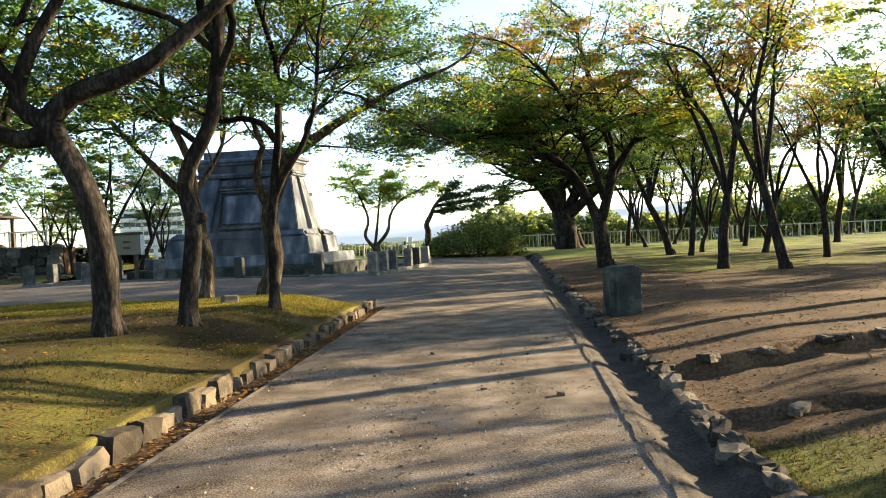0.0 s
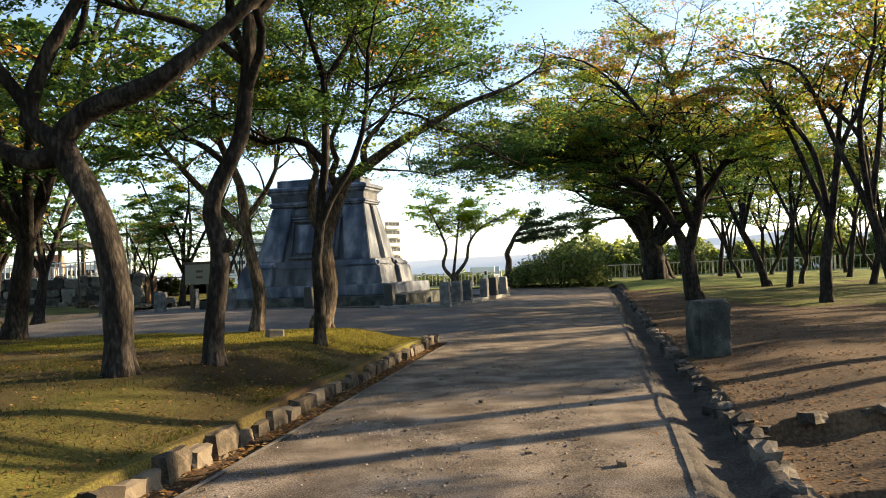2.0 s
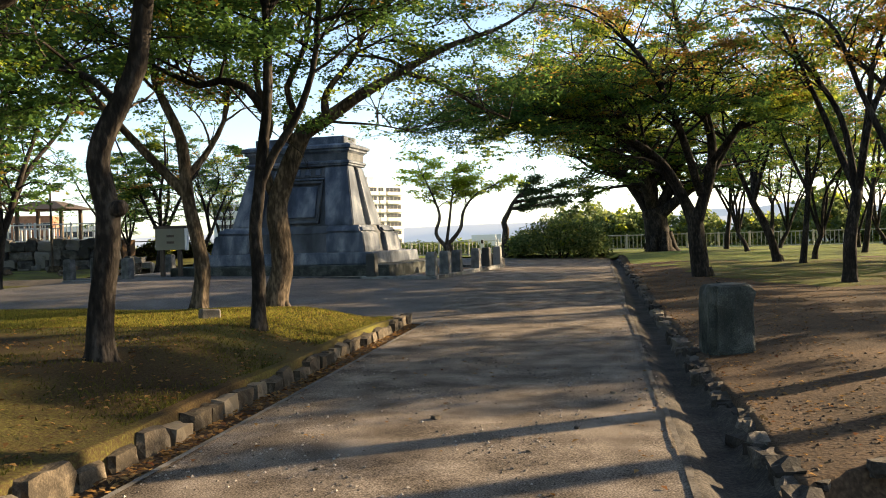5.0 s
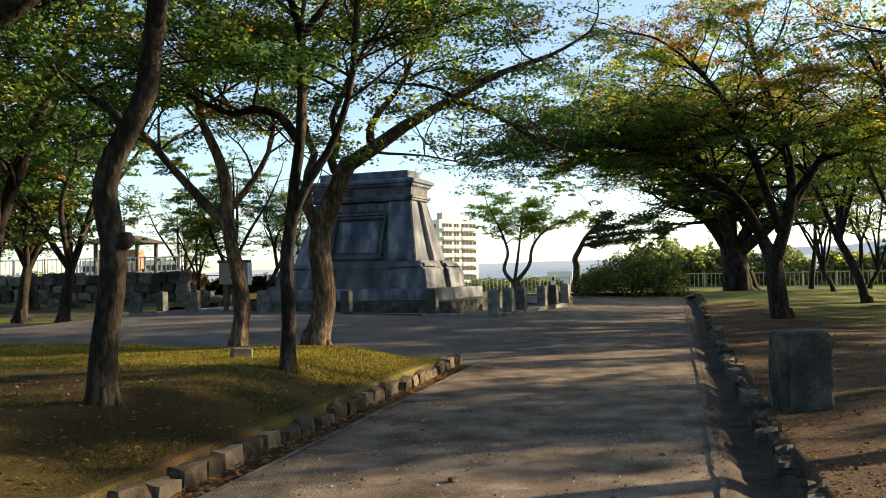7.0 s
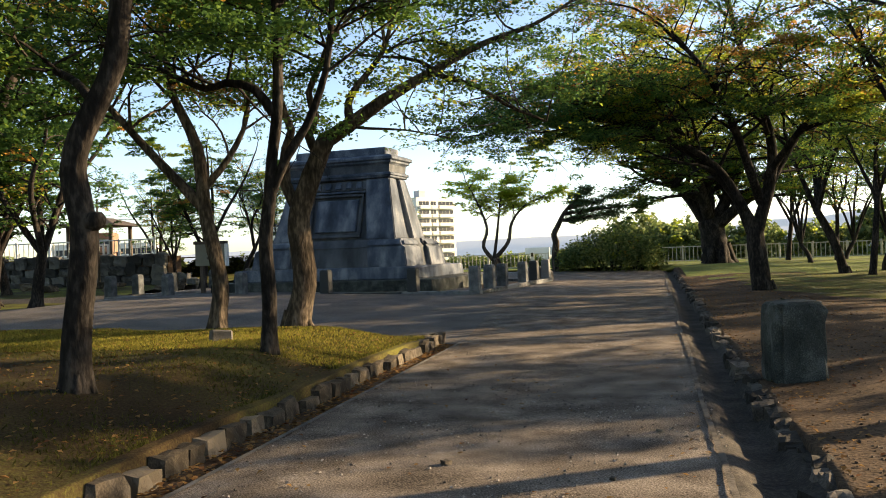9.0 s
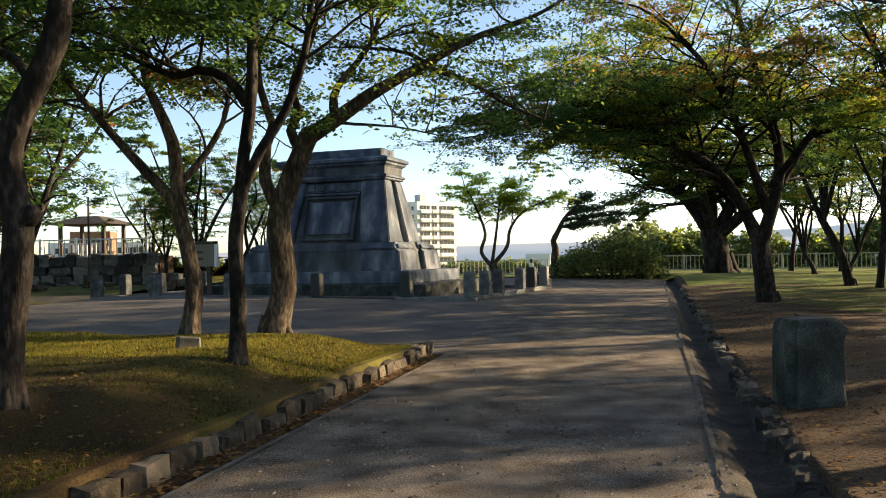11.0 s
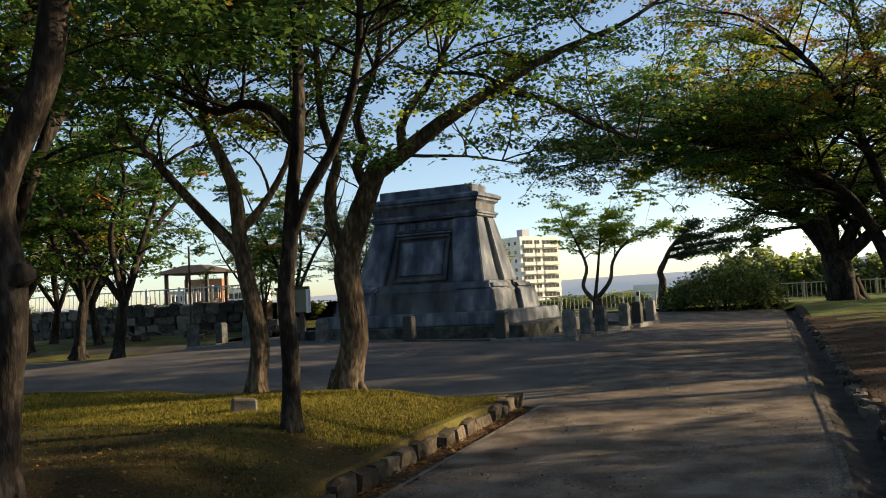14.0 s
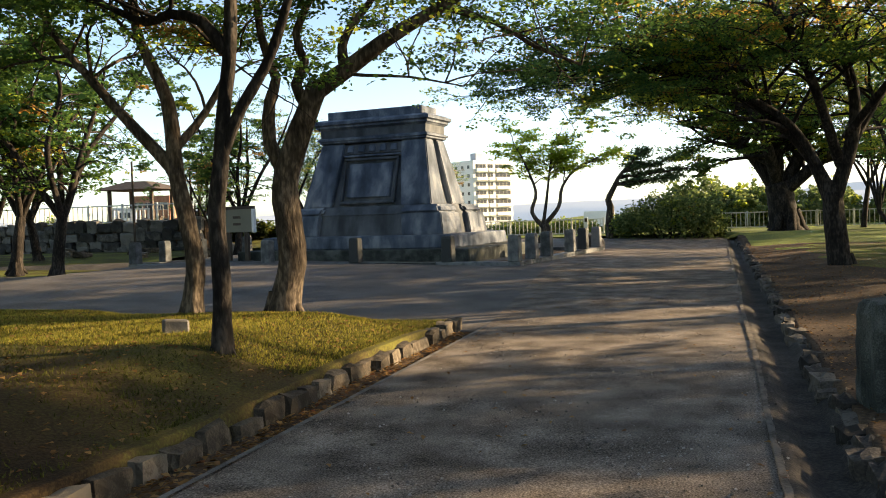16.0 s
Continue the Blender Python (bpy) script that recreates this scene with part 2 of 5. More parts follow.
class Tubes:
    """Gathers tapered tubes into one mesh."""

    def __init__(self):
        self.v, self.f = [], []

    def add(self, pts, radii, sides=8, wob=0.0, rng=None, cap=True, flute=0.0):
        pts = [Vector(p) for p in pts]
        base = len(self.v)
        up = Vector((0.31, 0.87, 0.12))
        phase = rng.uniform(0, 6.28) if rng else 0
        for i, p in enumerate(pts):
            d = (pts[min(i + 1, len(pts) - 1)] - pts[max(i - 1, 0)]).normalized()
            a = d.cross(up)
            if a.length < 1e-3:
                a = d.cross(Vector((1, 0, 0)))
            a.normalize()
            b = d.cross(a)
            for k in range(sides):
                w = 2 * math.pi * k / sides
                r = radii[i] * (1 + (rng.uniform(-wob, wob) if wob else 0) + flute * math.sin(w * 3 + phase + i * 0.25))
                self.v.append(p + a * (r * math.cos(w)) + b * (r * math.sin(w)))
        for i in range(len(pts) - 1):
            for k in range(sides):
                k2 = (k + 1) % sides
                self.f.append((base + i * sides + k, base + i * sides + k2, base + (i + 1) * sides + k2, base + (i + 1) * sides + k))
        if cap:
            self.f.append(tuple(base + (len(pts) - 1) * sides + k for k in range(sides)))


def smooth_line(pts, step):
    """Catmull-Rom through the points at about the given step."""
    pts = [Vector(p) for p in pts]
    ext = [2 * pts[0] - pts[1], *pts, 2 * pts[-1] - pts[-2]]
    out, par = [], []
    for i in range(1, len(ext) - 2):
        n = max(2, int((ext[i + 1] - ext[i]).length / step))
        for j in range(n):
            t = j / n
            a, b, c, d = ext[i - 1], ext[i], ext[i + 1], ext[i + 2]
            out.append(0.5 * ((2 * b) + (c - a) * t + (2 * a - 5 * b + 4 * c - d) * t * t + (3 * b - a - 3 * c + d) * t ** 3))
            par.append((i - 1 + t) / (len(pts) - 1))
    out.append(pts[-1])
    par.append(1.0)
    return out, par


class Leaves:
    """Gathers small lozenge leaves."""

    def __init__(self):
        self.p, self.m = [], []

    def spray(self, c, n, rad, flat, size, rng, mix):
        """n leaves round c in a flat cluster; mix(z_up) picks the material."""
        for _ in range(n):
            w, r = rng.uniform(0, 6.283), rad * math.sqrt(rng.random())
            p = Vector((c[0] + r * math.cos(w), c[1] + r * math.sin(w), c[2] + rng.gauss(0, flat) - 0.25 * r * r))
            self.p.append((p, size * rng.uniform(0.65, 1.25)))
            self.m.append(mix)

    def mesh(self, name, mats, rng, tilt=0.85):
        n = len(self.p)
        rs = np.random.RandomState(rng.randrange(1 << 30))
        c = np.array([tuple(p) for p, _ in self.p])
        s = np.array([q for _, q in self.p])[:, None]
        nz = np.stack([rs.normal(0, tilt, n), rs.normal(0, tilt, n), np.ones(n)], 1)
        nz /= np.linalg.norm(nz, axis=1)[:, None]
        w = rs.uniform(0, 6.283, n)
        a = np.stack([np.cos(w), np.sin(w), np.zeros(n)], 1)
        a -= nz * (a * nz).sum(1)[:, None]
        a /= np.linalg.norm(a, axis=1)[:, None]
        b = np.cross(nz, a)
        v = np.stack([c - a * s * 0.55, c + b * s * 0.36 + nz * s * 0.08, c + a * s * 0.6 - nz * s * 0.15, c - b * s * 0.36 + nz * s * 0.08], 1).reshape(-1, 3)
        me = bpy.data.meshes.new(name)
        me.vertices.add(4 * n)
        me.vertices.foreach_set("co", v.ravel())
        me.loops.add(4 * n)
        me.loops.foreach_set("vertex_index", np.arange(4 * n, dtype=np.int32))
        me.polygons.add(n)
        me.polygons.foreach_set("loop_start", np.arange(n, dtype=np.int32) * 4)
        me.polygons.foreach_set("loop_total", np.full(n, 4, dtype=np.int32))
        for m in mats:
            me.materials.append(m)
        me.polygons.foreach_set("material_index", np.array(self.m, dtype=np.int32))
        me.update(calc_edges=True)
        return me


def pick(rng, weights):
    r = rng.random() * sum(weights)
    for i, w in enumerate(weights):
        r -= w
        if r <= 0:
            return i
    return 0


def make_tree(name, base, trunk, limbs, seed, label, weights=(6, 2, 0.4), leaf=0.062, per=25, sec=10, twigs=6, reach=1.8, bark=None, top=0.0, flute=0.08,
              low=0.35, org_up=0.0, knot=None, sag=0.05, group="park maples", leaves=None, clear=0.0):
    """trunk, limbs: (points, radius at foot, radius at tip), points relative to base. Grows branches, twigs and leaf sprays on the limbs."""
    rng = random.Random(seed)
    tubes, lv = Tubes(), Leaves()
    pts, par = smooth_line(trunk[0], 0.16)
    rad = []
    for p, u in zip(pts, par):
        h = p.z
        rad.append((trunk[1] + (trunk[2] - trunk[1]) * u) * (1 + 0.45 * max(0, 1 - h / 0.35) ** 2))
    pts[0] = pts[0] - Vector((0, 0, 0.15))
    tubes.add(pts, rad, 14, 0.05, rng, True, flute)
    for k in range(5):      # root flare
        w = k * 1.256 + rng.uniform(-0.3, 0.3)
        d = Vector((math.cos(w), math.sin(w), 0))
        r0 = trunk[1]
        tubes.add([d * r0 * 0.5 + Vector((0, 0, r0 * 1.6)), d * r0 * 1.0 + Vector((0, 0, r0 * 0.4)), d * r0 * 1.75 + Vector((0, 0, -0.07))], [r0 * 0.45, r0 * 0.36, r0 * 0.12], 7, 0.08, rng)
    if knot:
        c = Vector(knot[0])
        d = Vector(knot[1]).normalized()
        tubes.add([c, c + d * knot[2] * 0.9, c + d * knot[2] * 1.3], [knot[2] * 1.0, knot[2] * 0.85, knot[2] * 0.55], 9, 0.1, rng)

    def leafy(c, n, rad_, fav=None):
        if n < 1 or c.z < clear:
            return
        up = c.z
        w = list(weights)
        w[2] += org_up * max(0, (up - top * 0.55)) / max(top * 0.45, 0.1)
        w[1] += org_up * 0.22 * max(0, (up - top * 0.45)) / max(top * 0.55, 0.1)
        m = fav if fav is not None and rng.random() < 0.65 else pick(rng, w)
        lv.spray(c, n, rad_, 0.032, leaf, rng, m)

    def branch(p0, d, length, r0, level, dense=1.0, fav=None):
        n = 6 if level == 1 else 4
        if clear and level == 1 and p0.z < clear + 0.6:
            d = Vector((d.x, d.y, abs(d.z) + 0.5))
        q, v = p0.copy(), d.normalized()
        line = [q.copy()]
        for i in range(n):
            v = (v + Vector((rng.gauss(0, 0.22), rng.gauss(0, 0.22), rng.gauss(0.02 - sag, 0.13)))).normalized()
            q = q + v * (length / n)
            line.append(q.copy())
        tubes.add(line, [r0 * (1 - 0.75 * i / n) for i in range(n + 1)], 5 if level == 1 else 3, 0, rng, False)
        if level == 1:
            dense = rng.choice((0.25, 0.7, 1.2, 1.6))
            w = list(weights)
            w[2] += org_up * max(0, (q.z - top * 0.55)) / max(top * 0.45, 0.1)
            w[1] += org_up * 0.22 * max(0, (q.z - top * 0.45)) / max(top * 0.55, 0.1)
            fav = pick(rng, w)
            for j in range(twigs):
                u = rng.uniform(0.3, 1.0)
                i = min(int(u * n), n - 1)
                s = line[i].lerp(line[i + 1], u * n - i)
                w = rng.uniform(0, 6.283)
                dd = (line[i + 1] - line[i]).normalized() * 0.7 + Vector((math.cos(w), math.sin(w), rng.uniform(-0.15, 0.35)))
                branch(s, dd, length * rng.uniform(0.35, 0.6), r0 * 0.4, 2, dense, fav)
            leafy(line[-1], int(per * dense), 0.4, fav)
        else:
            for s in line[2:]:
                leafy(s + Vector((rng.gauss(0, 0.07), rng.gauss(0, 0.07), rng.uniform(-0.02, 0.05))), int(per * 1.3 * dense), rng.uniform(0.2, 0.4), fav)

    bole, boughs = tubes, []
    for spec in limbs:
        tubes = Tubes()
        boughs.append(tubes)
        lp, r0, r1 = spec[:3]
        kk = spec[3] if len(spec) > 3 else 1.0
        lo = spec[4] if len(spec) > 4 else low
        pts, par = smooth_line(lp, 0.2)
        tubes.add(pts, [r0 + (r1 - r0) * u for u in par], 9, 0.05, rng, True, flute * 0.6)
        total = sum((pts[i + 1] - pts[i]).length for i in range(len(pts) - 1))
        for j in range(max(1, int(sec * kk))):
            u = lo + (1 - lo) * (j + rng.random()) / max(1, int(sec * kk))
            i = min(int(u * (len(pts) - 1)), len(pts) - 2)
            t = (pts[i + 1] - pts[i]).normalized()
            w = rng.uniform(0, 6.283)
            d = t * 0.6 + Vector((math.cos(w), math.sin(w), rng.uniform(0.0, 0.5)))
            branch(pts[i], d, reach * rng.uniform(0.6, 1.2), max((r0 + (r1 - r0) * u) * 0.5, 0.012), 1)
        branch(pts[-1], pts[-1] - pts[-2], reach * 0.9, r1 * 0.9, 1)
    root = new(name)
    root.location = base
    tr = attach(new("trunk", mesh_of("trunk", bole.v, bole.f, bark or M_BARK, smooth=True)), root)
    for b in boughs:
        attach(new("limb", mesh_of("limb", b.v, b.f, bark or M_BARK, smooth=True)), tr)
    if lv.p:
        attach(new("crown", lv.mesh("crown", leaves or [L_GREEN, L_YEL, L_ORG], rng, 0.6)), root)
    return tagged(root, label, "tree", group)


# ---- ground ----
def edge_l(y):          # gravel edge on the kerb side
    if y < 17.6:
        return -2.62 + 0.1 * y
    return -2.62 + 1.76


def kerb_x(y):
    return -2.92 + 0.1 * y + 0.03 * math.sin(y * 1.7)


def ditch_l(y):
    return 0.72 + 0.108 * y + 0.015 * math.sin(y * 0.9)


def ditch_r(y):
    return ditch_l(y) + 0.46 + 0.02 * math.sin(y * 2.1)


LAWN_TOP = 18.3


def lawn_edge(x):
    return LAWN_TOP + 0.25 * math.sin(x * 0.4) + (0.4 if x < -6 else 0)


def sstep(a, b, x):
    t = min(1, max(0, (x - a) / (b - a)))
    return t * t * (3 - 2 * t)


def rise(x, y):
    """The forecourt lies a little higher towards the monument."""
    return sstep(17.5, 28, y) * min(0.3, max(0.0, 0.14 - 0.018 * x)) * (1 - sstep(13, 18, -x))


def lawn_z(x, y):
    """Height of the raised lawn island."""
    inn = max(0.0, kerb_x(min(y, 17.5)) - 0.1 - x)
    out = max(0.0, lawn_edge(x) - y)
    z = (0.17 + 0.26 * sstep(0, 1.35, inn)) * sstep(-0.1, 2.6, out) * (1 - 0.45 * sstep(6, 20, -x))
    z -= 0.3 * sstep(-0.1, -0.055, x - kerb_x(min(y, 17.5)))
    return z + 0.025 * noise.noise(Vector((x * 0.7, y * 0.7, 0))) * sstep(0, 1.5, out) * sstep(0, 1, inn) + 0.012


def bank_z(x, y):
    d = x - ditch_r(y)
    z = 0.06 + 0.1 * sstep(0, 2, d) + 0.05 * noise.noise(Vector((x * 0.35, y * 0.35, 3))) * sstep(0.1, 2, d)
    z += 0.12 * sstep(30, 50, y) + rise(x, y)
    z -= 0.3 * (1 - sstep(-0.01, 0.09, d))
    # eroded ledges beside the ditch
    if d > 0:
        k = 7.75 + 0.28 * (x - 2.3) + 0.25 * noise.noise(Vector((x * 1.3, 0, 9)))
        k2 = 6.1 + 0.15 * (x - 2) + 0.2 * noise.noise(Vector((x * 1.6, 4, 9)))
        far = 1 - sstep(4.5, 8, d)
        z -= 0.17 * far * (1 - sstep(k - 0.03, k + 0.03, y)) * sstep(0, 0.5, d + 0.2)
        z -= 0.1 * far * (1 - sstep(k2 - 0.03, k2 + 0.03, y)) * (1 - sstep(2.5, 5, d))
    return z


def strip(name, ys, left, right, n, zf, material, label, category="ground", power=1.0):
    """A sheet between two lines x = left(y) and x = right(y)."""
    v, fc = [], []
    for y in ys:
        a, b = left(y), right(y)
        for i in range(n + 1):
            x = a + (b - a) * (i / n) ** power if power > 0 else b - (b - a) * (1 - i / n) ** -power
            v.append((x, y, zf(x, y)))
    for j in range(len(ys) - 1):
        for i in range(n):
            k = j * (n + 1) + i
            fc.append((k, k + 1, k + n + 2, k + n + 1))
    ob = new(name, mesh_of(name, v, fc, material, smooth=True))
    return tagged(ob, label, category, kind="structure")


def spaced(a, b, near, far):
    out, y = [], a
    while y < b:
        out.append(y)
        y += near + (far - near) * sstep(8, 60, abs(y))
    return out + [b]


def path_z(x, y):
    return 0.012 * noise.noise(Vector((x * 0.8, y * 0.8, 1))) + rise(x, y)


def base_z(x, y):
    z = -0.32
    z -= 7 * sstep(72, 120, y) + 7 * sstep(60, 140, -y) + 7 * sstep(70, 140, abs(x))
    return z


gv, gf = [], []
gx = [-3000, -1500, -700, -350, -200] + [-150 + 10 * i for i in range(31)] + [200, 350, 700, 1500, 3000]
gy = [-1500, -700, -300] + [-150 + 10 * i for i in range(31)] + [200, 300, 500, 900, 1600, 3500]
for y in gy:
    for x in gx:
        gv.append((x, y, base_z(x, y)))
for j in range(len(gy) - 1):
    for i in range(len(gx) - 1):
        k = j * len(gx) + i
        gf.append((k, k + 1, k + len(gx) + 1, k + len(gx)))
tagged(new("ground", mesh_of("ground", gv, gf, M_GRASS, smooth=True)), "wide grassy ground running out to the horizon", "ground", kind="structure")

strip("path", spaced(-12, 52, 0.16, 0.6), lambda y: edge_l(y), ditch_l, 26, path_z, M_PATH, "compacted gravel path with scattered pebbles and leaves", "path")
strip("road", spaced(17.4, 52, 0.3, 0.8), lambda y: -60.0 if y < 33 else -16, lambda y: edge_l(y), 40, lambda x, y: path_z(x, y) - 0.004 if y > 17.6 else -0.02, M_ROAD,
      "worn grey tarmac forecourt before the monument", "road", 0.6)
strip("gutter", spaced(-12, 17.9, 0.2, 0.5), lambda y: kerb_x(y) - 0.12, lambda y: edge_l(y) + 0.02, 5, lambda x, y: -0.03 + 0.02 * noise.noise(Vector((x * 5, y * 5, 2))), M_DIRT,
      "leaf-littered earth gutter beside the kerb", "gutter")
strip("concrete_edging", spaced(-12, 17.7, 0.2, 0.4), lambda y: edge_l(y) - 0.02, lambda y: edge_l(y) + 0.03, 2, lambda x, y: 0.012, M_EDGE, "thin worn concrete strip along the gravel path", "edging")
strip("ditch", spaced(-12, 50, 0.12, 0.5), lambda y: ditch_l(y) - 0.03 + 0.05 * noise.noise(Vector((0, y * 3, 0))), lambda y: ditch_r(y) + 0.08, 10,
      lambda x, y: path_z(x, y) + 0.004 - 0.085 * sstep(0.0, 0.2, x - ditch_l(y)) * (1 - sstep(0.36, 0.46, x - ditch_l(y))) + 0.02 * noise.noise(Vector((x * 6, y * 6, 7))), M_DITCH,
      "shallow earth drainage ditch beside the path", "ditch")
strip("ditch_edging", spaced(-12, 48, 0.1, 0.4), lambda y: ditch_l(y) - 0.055, lambda y: ditch_l(y) - 0.01 + 0.018 * noise.noise(Vector((3, y * 5, 0))), 2, lambda x, y: 0.016 + rise(x, y) + 0.006 * noise.noise(Vector((x * 9, y * 9, 1))), M_RUB, "chipped concrete edge along the ditch", "edging")
strip("earth_bank", sorted(spaced(-14, 51, 0.14, 0.6) + [5.0 + 0.05 * i + 0.013 for i in range(90)]), ditch_r, lambda y: 60.0, 90, bank_z, M_DIRT, "bare trodden earth under the trees, strewn with leaves", "ground", 1.9)
strip("far_lawn", spaced(33, 74, 0.5, 1.0), lambda y: (ditch_r(y) + 0.3 if y < 49.5 else 6.0 if y < 52 else -60), lambda y: 60.0, 80, lambda x, y: (bank_z(x, y) if y < 50 else 0.22) - 0.012 + 0.06 * sstep(34, 44, y) + 0.05 * noise.noise(Vector((x * 0.5, y * 0.5, 5))) - (0.2 if x < 5.5 else 0),
      M_GRASS, "sunlit grass strip before the railing", "lawn")
strip("left_lawn", spaced(24, 74, 0.5, 1.2), lambda y: -75.0, lambda y: -15.2 - 0.25 * (y - 30) if y < 34 else -16.2 + (0.6 * (y - 52) if y > 52 else 0), 50,
      lambda x, y: 0.02 + 0.3 * sstep(31, 40, y + 0.25 * (-x - 15)) - 0.1 * (1 - sstep(28, 31, y)) + 0.04 * noise.noise(Vector((x * 0.4, y * 0.4, 6))), M_MOSS, "patchy green grass and earth below the stone wall", "lawn")
strip("lawn_island", spaced(-14, 18.9, 0.15, 0.3), lambda y: -60.0, lambda y: kerb_x(y) - 0.06 if y < 17.2 else kerb_x(17.2) - 0.06 - 0.9 * (y - 17.2) ** 1.5, 110, lawn_z, M_LAWN, "mossy raised lawn with bare patches", "lawn", -2.4)



def moss_left(y):
    return ditch_r(y) + 0.22 + 0.12 * noise.noise(Vector((4, y * 1.1, 0)))


strip("mossy_bank", spaced(-13.9, 5.75, 0.12, 0.3), moss_left, lambda y: ditch_r(y) + 7.5 + 0.8 * noise.noise(Vector((8, y * 0.4, 0))), 60, lambda x, y: bank_z(x, y) + 0.008 - 0.03 * (1 - sstep(0, 0.25, x - moss_left(y))) - 0.06 * sstep(-0.1, 0.15, y - 5.35 - 0.5 * noise.noise(Vector((x * 0.9, 2, 33)))), M_MOSS,
      "green mossy turf on the bank beside the ditch", "lawn", 1.6)



def turf_left(y):
    return ditch_r(y) + 1.3 + 0.9 * noise.noise(Vector((14, y * 0.5, 0))) + 2.2 * (1 - sstep(21, 27, y))


strip("bank_turf", spaced(20.5, 37, 0.3, 0.4), turf_left, lambda y: 34.0, 60, lambda x, y: bank_z(x, y) + 0.01 + 0.02 * noise.noise(Vector((x * 1.1, y * 1.1, 31))) - 0.04 * (1 - sstep(0, 0.8, x - turf_left(y))) - 0.05 * (1 - sstep(20.5, 22.5, y)), M_MOSS,
      "patchy green turf between the trees on the bank", "lawn", 1.5)

# ---- kerb of rough stones ----
rng = random.Random(4)
kerb = tagged(new("stone_kerb"), "row of rough weathered kerb stones edging the lawn", "kerb", kind="structure")
stone_meshes = []
for k in range(9):
    bm = rock_bm((0.17, rng.uniform(0.22, 0.42), rng.uniform(0.22, 0.29)), rng, 2, 0.13, 0.2)
    me = bpy.data.meshes.new("kerb_stone")
    bm.to_mesh(me)
    bm.free()
    me.materials.append(M_KERB)
    stone_meshes.append(me)
y = -2.0
while y < 17.4:
    me = rng.choice(stone_meshes)
    L = me.vertices[0].co
    ln = max(v.co.y for v in me.vertices) - min(v.co.y for v in me.vertices)
    st = new("kerb_stone", me)
    st.parent = kerb
    st.location = (kerb_x(y + ln / 2) - 0.07 + rng.uniform(-0.03, 0.03), y + ln / 2, -0.125 + rng.uniform(-0.035, 0.03))
    st.rotation_euler = (rng.uniform(-0.12, 0.12), rng.uniform(-0.16, 0.16), -0.1 + rng.uniform(-0.1, 0.1))
    y += ln + rng.uniform(0.0, 0.035)

# rough stones along the ditch
edging = tagged(new("rubble_edging"), "broken line of rough stones and mortar along the ditch", "edging", kind="structure")
rub = []
for k in range(8):
    bm = rock_bm((rng.uniform(0.12, 0.2), rng.uniform(0.2, 0.42), rng.uniform(0.2, 0.27)), rng, 2, 0.15, 0.38)
    me = bpy.data.meshes.new("rubble")
    bm.to_mesh(me)
    bm.free()
    me.materials.append(M_RUB)
    rub.append(me)
y = 0.0
while y < 46:
    st = new("rubble", rng.choice(rub))
    st.parent = edging
    st.location = (ditch_r(y) + 0.05 + rng.uniform(-0.04, 0.04), y, rise(ditch_r(y), y) - 0.14 + rng.uniform(-0.05, 0.03))
    st.rotation_euler = (rng.uniform(-0.12, 0.12), rng.uniform(-0.15, 0.15), rng.uniform(-0.35, 0.25))
    st.scale = (1, 1, 0.82)
    y += rng.uniform(0.14, 0.23) * (1 if y < 22 else 1.9)

# ---- monument ----
PHI = radians(-12.5)
CORNER = Vector((-1.6, 28.6, 0.15))
UX, UY = Vector((math.cos(PHI), math.sin(PHI), 0)), Vector((-math.sin(PHI), math.cos(PHI), 0))


def local(s, d, z=0.0):
    return CORNER + UX * s + UY * d + Vector((0, 0, z))


def moulding_bm(half_x, half_y, profile):
    """A four-sided ring of mouldings: profile rows of (outset, z)."""
    bm = bmesh.new()
    rings = []
    for o, z in profile:
        rings.append([bm.verts.new((sx * (half_x + o), sy * (half_y + o), z)) for sx, sy in ((-1, -1), (1, -1), (1, 1), (-1, 1))])
    for a, b in zip(rings, rings[1:]):
        for k in range(4):
            bm.faces.new((a[k], a[(k + 1) % 4], b[(k + 1) % 4], b[k]))
    bm.faces.new(rings[-1])
    bm.faces.new(list(reversed(rings[0])))
    return bm


mon = new("monument_pedestal")
MC = local(-6.06, 3.85)
mon.matrix_world = Matrix.Translation(MC) @ Matrix.Rotation(PHI, 4, "Z")
tagged(mon, "weathered grey granite statue pedestal without its statue", "monument")
part("terrace", box_bm((-4.1, -2.65, 0.0), (4.1, 2.65, 0.45), 0.03), M_MOSS_SHADE, mon, "dark mossy lower terrace")
part("plinth_slab", box_bm((-3.42, -2.3, 0.454), (3.42, 2.5, 0.86), 0.03, taper=(0.05, 0.05)), M_GRAN, mon)


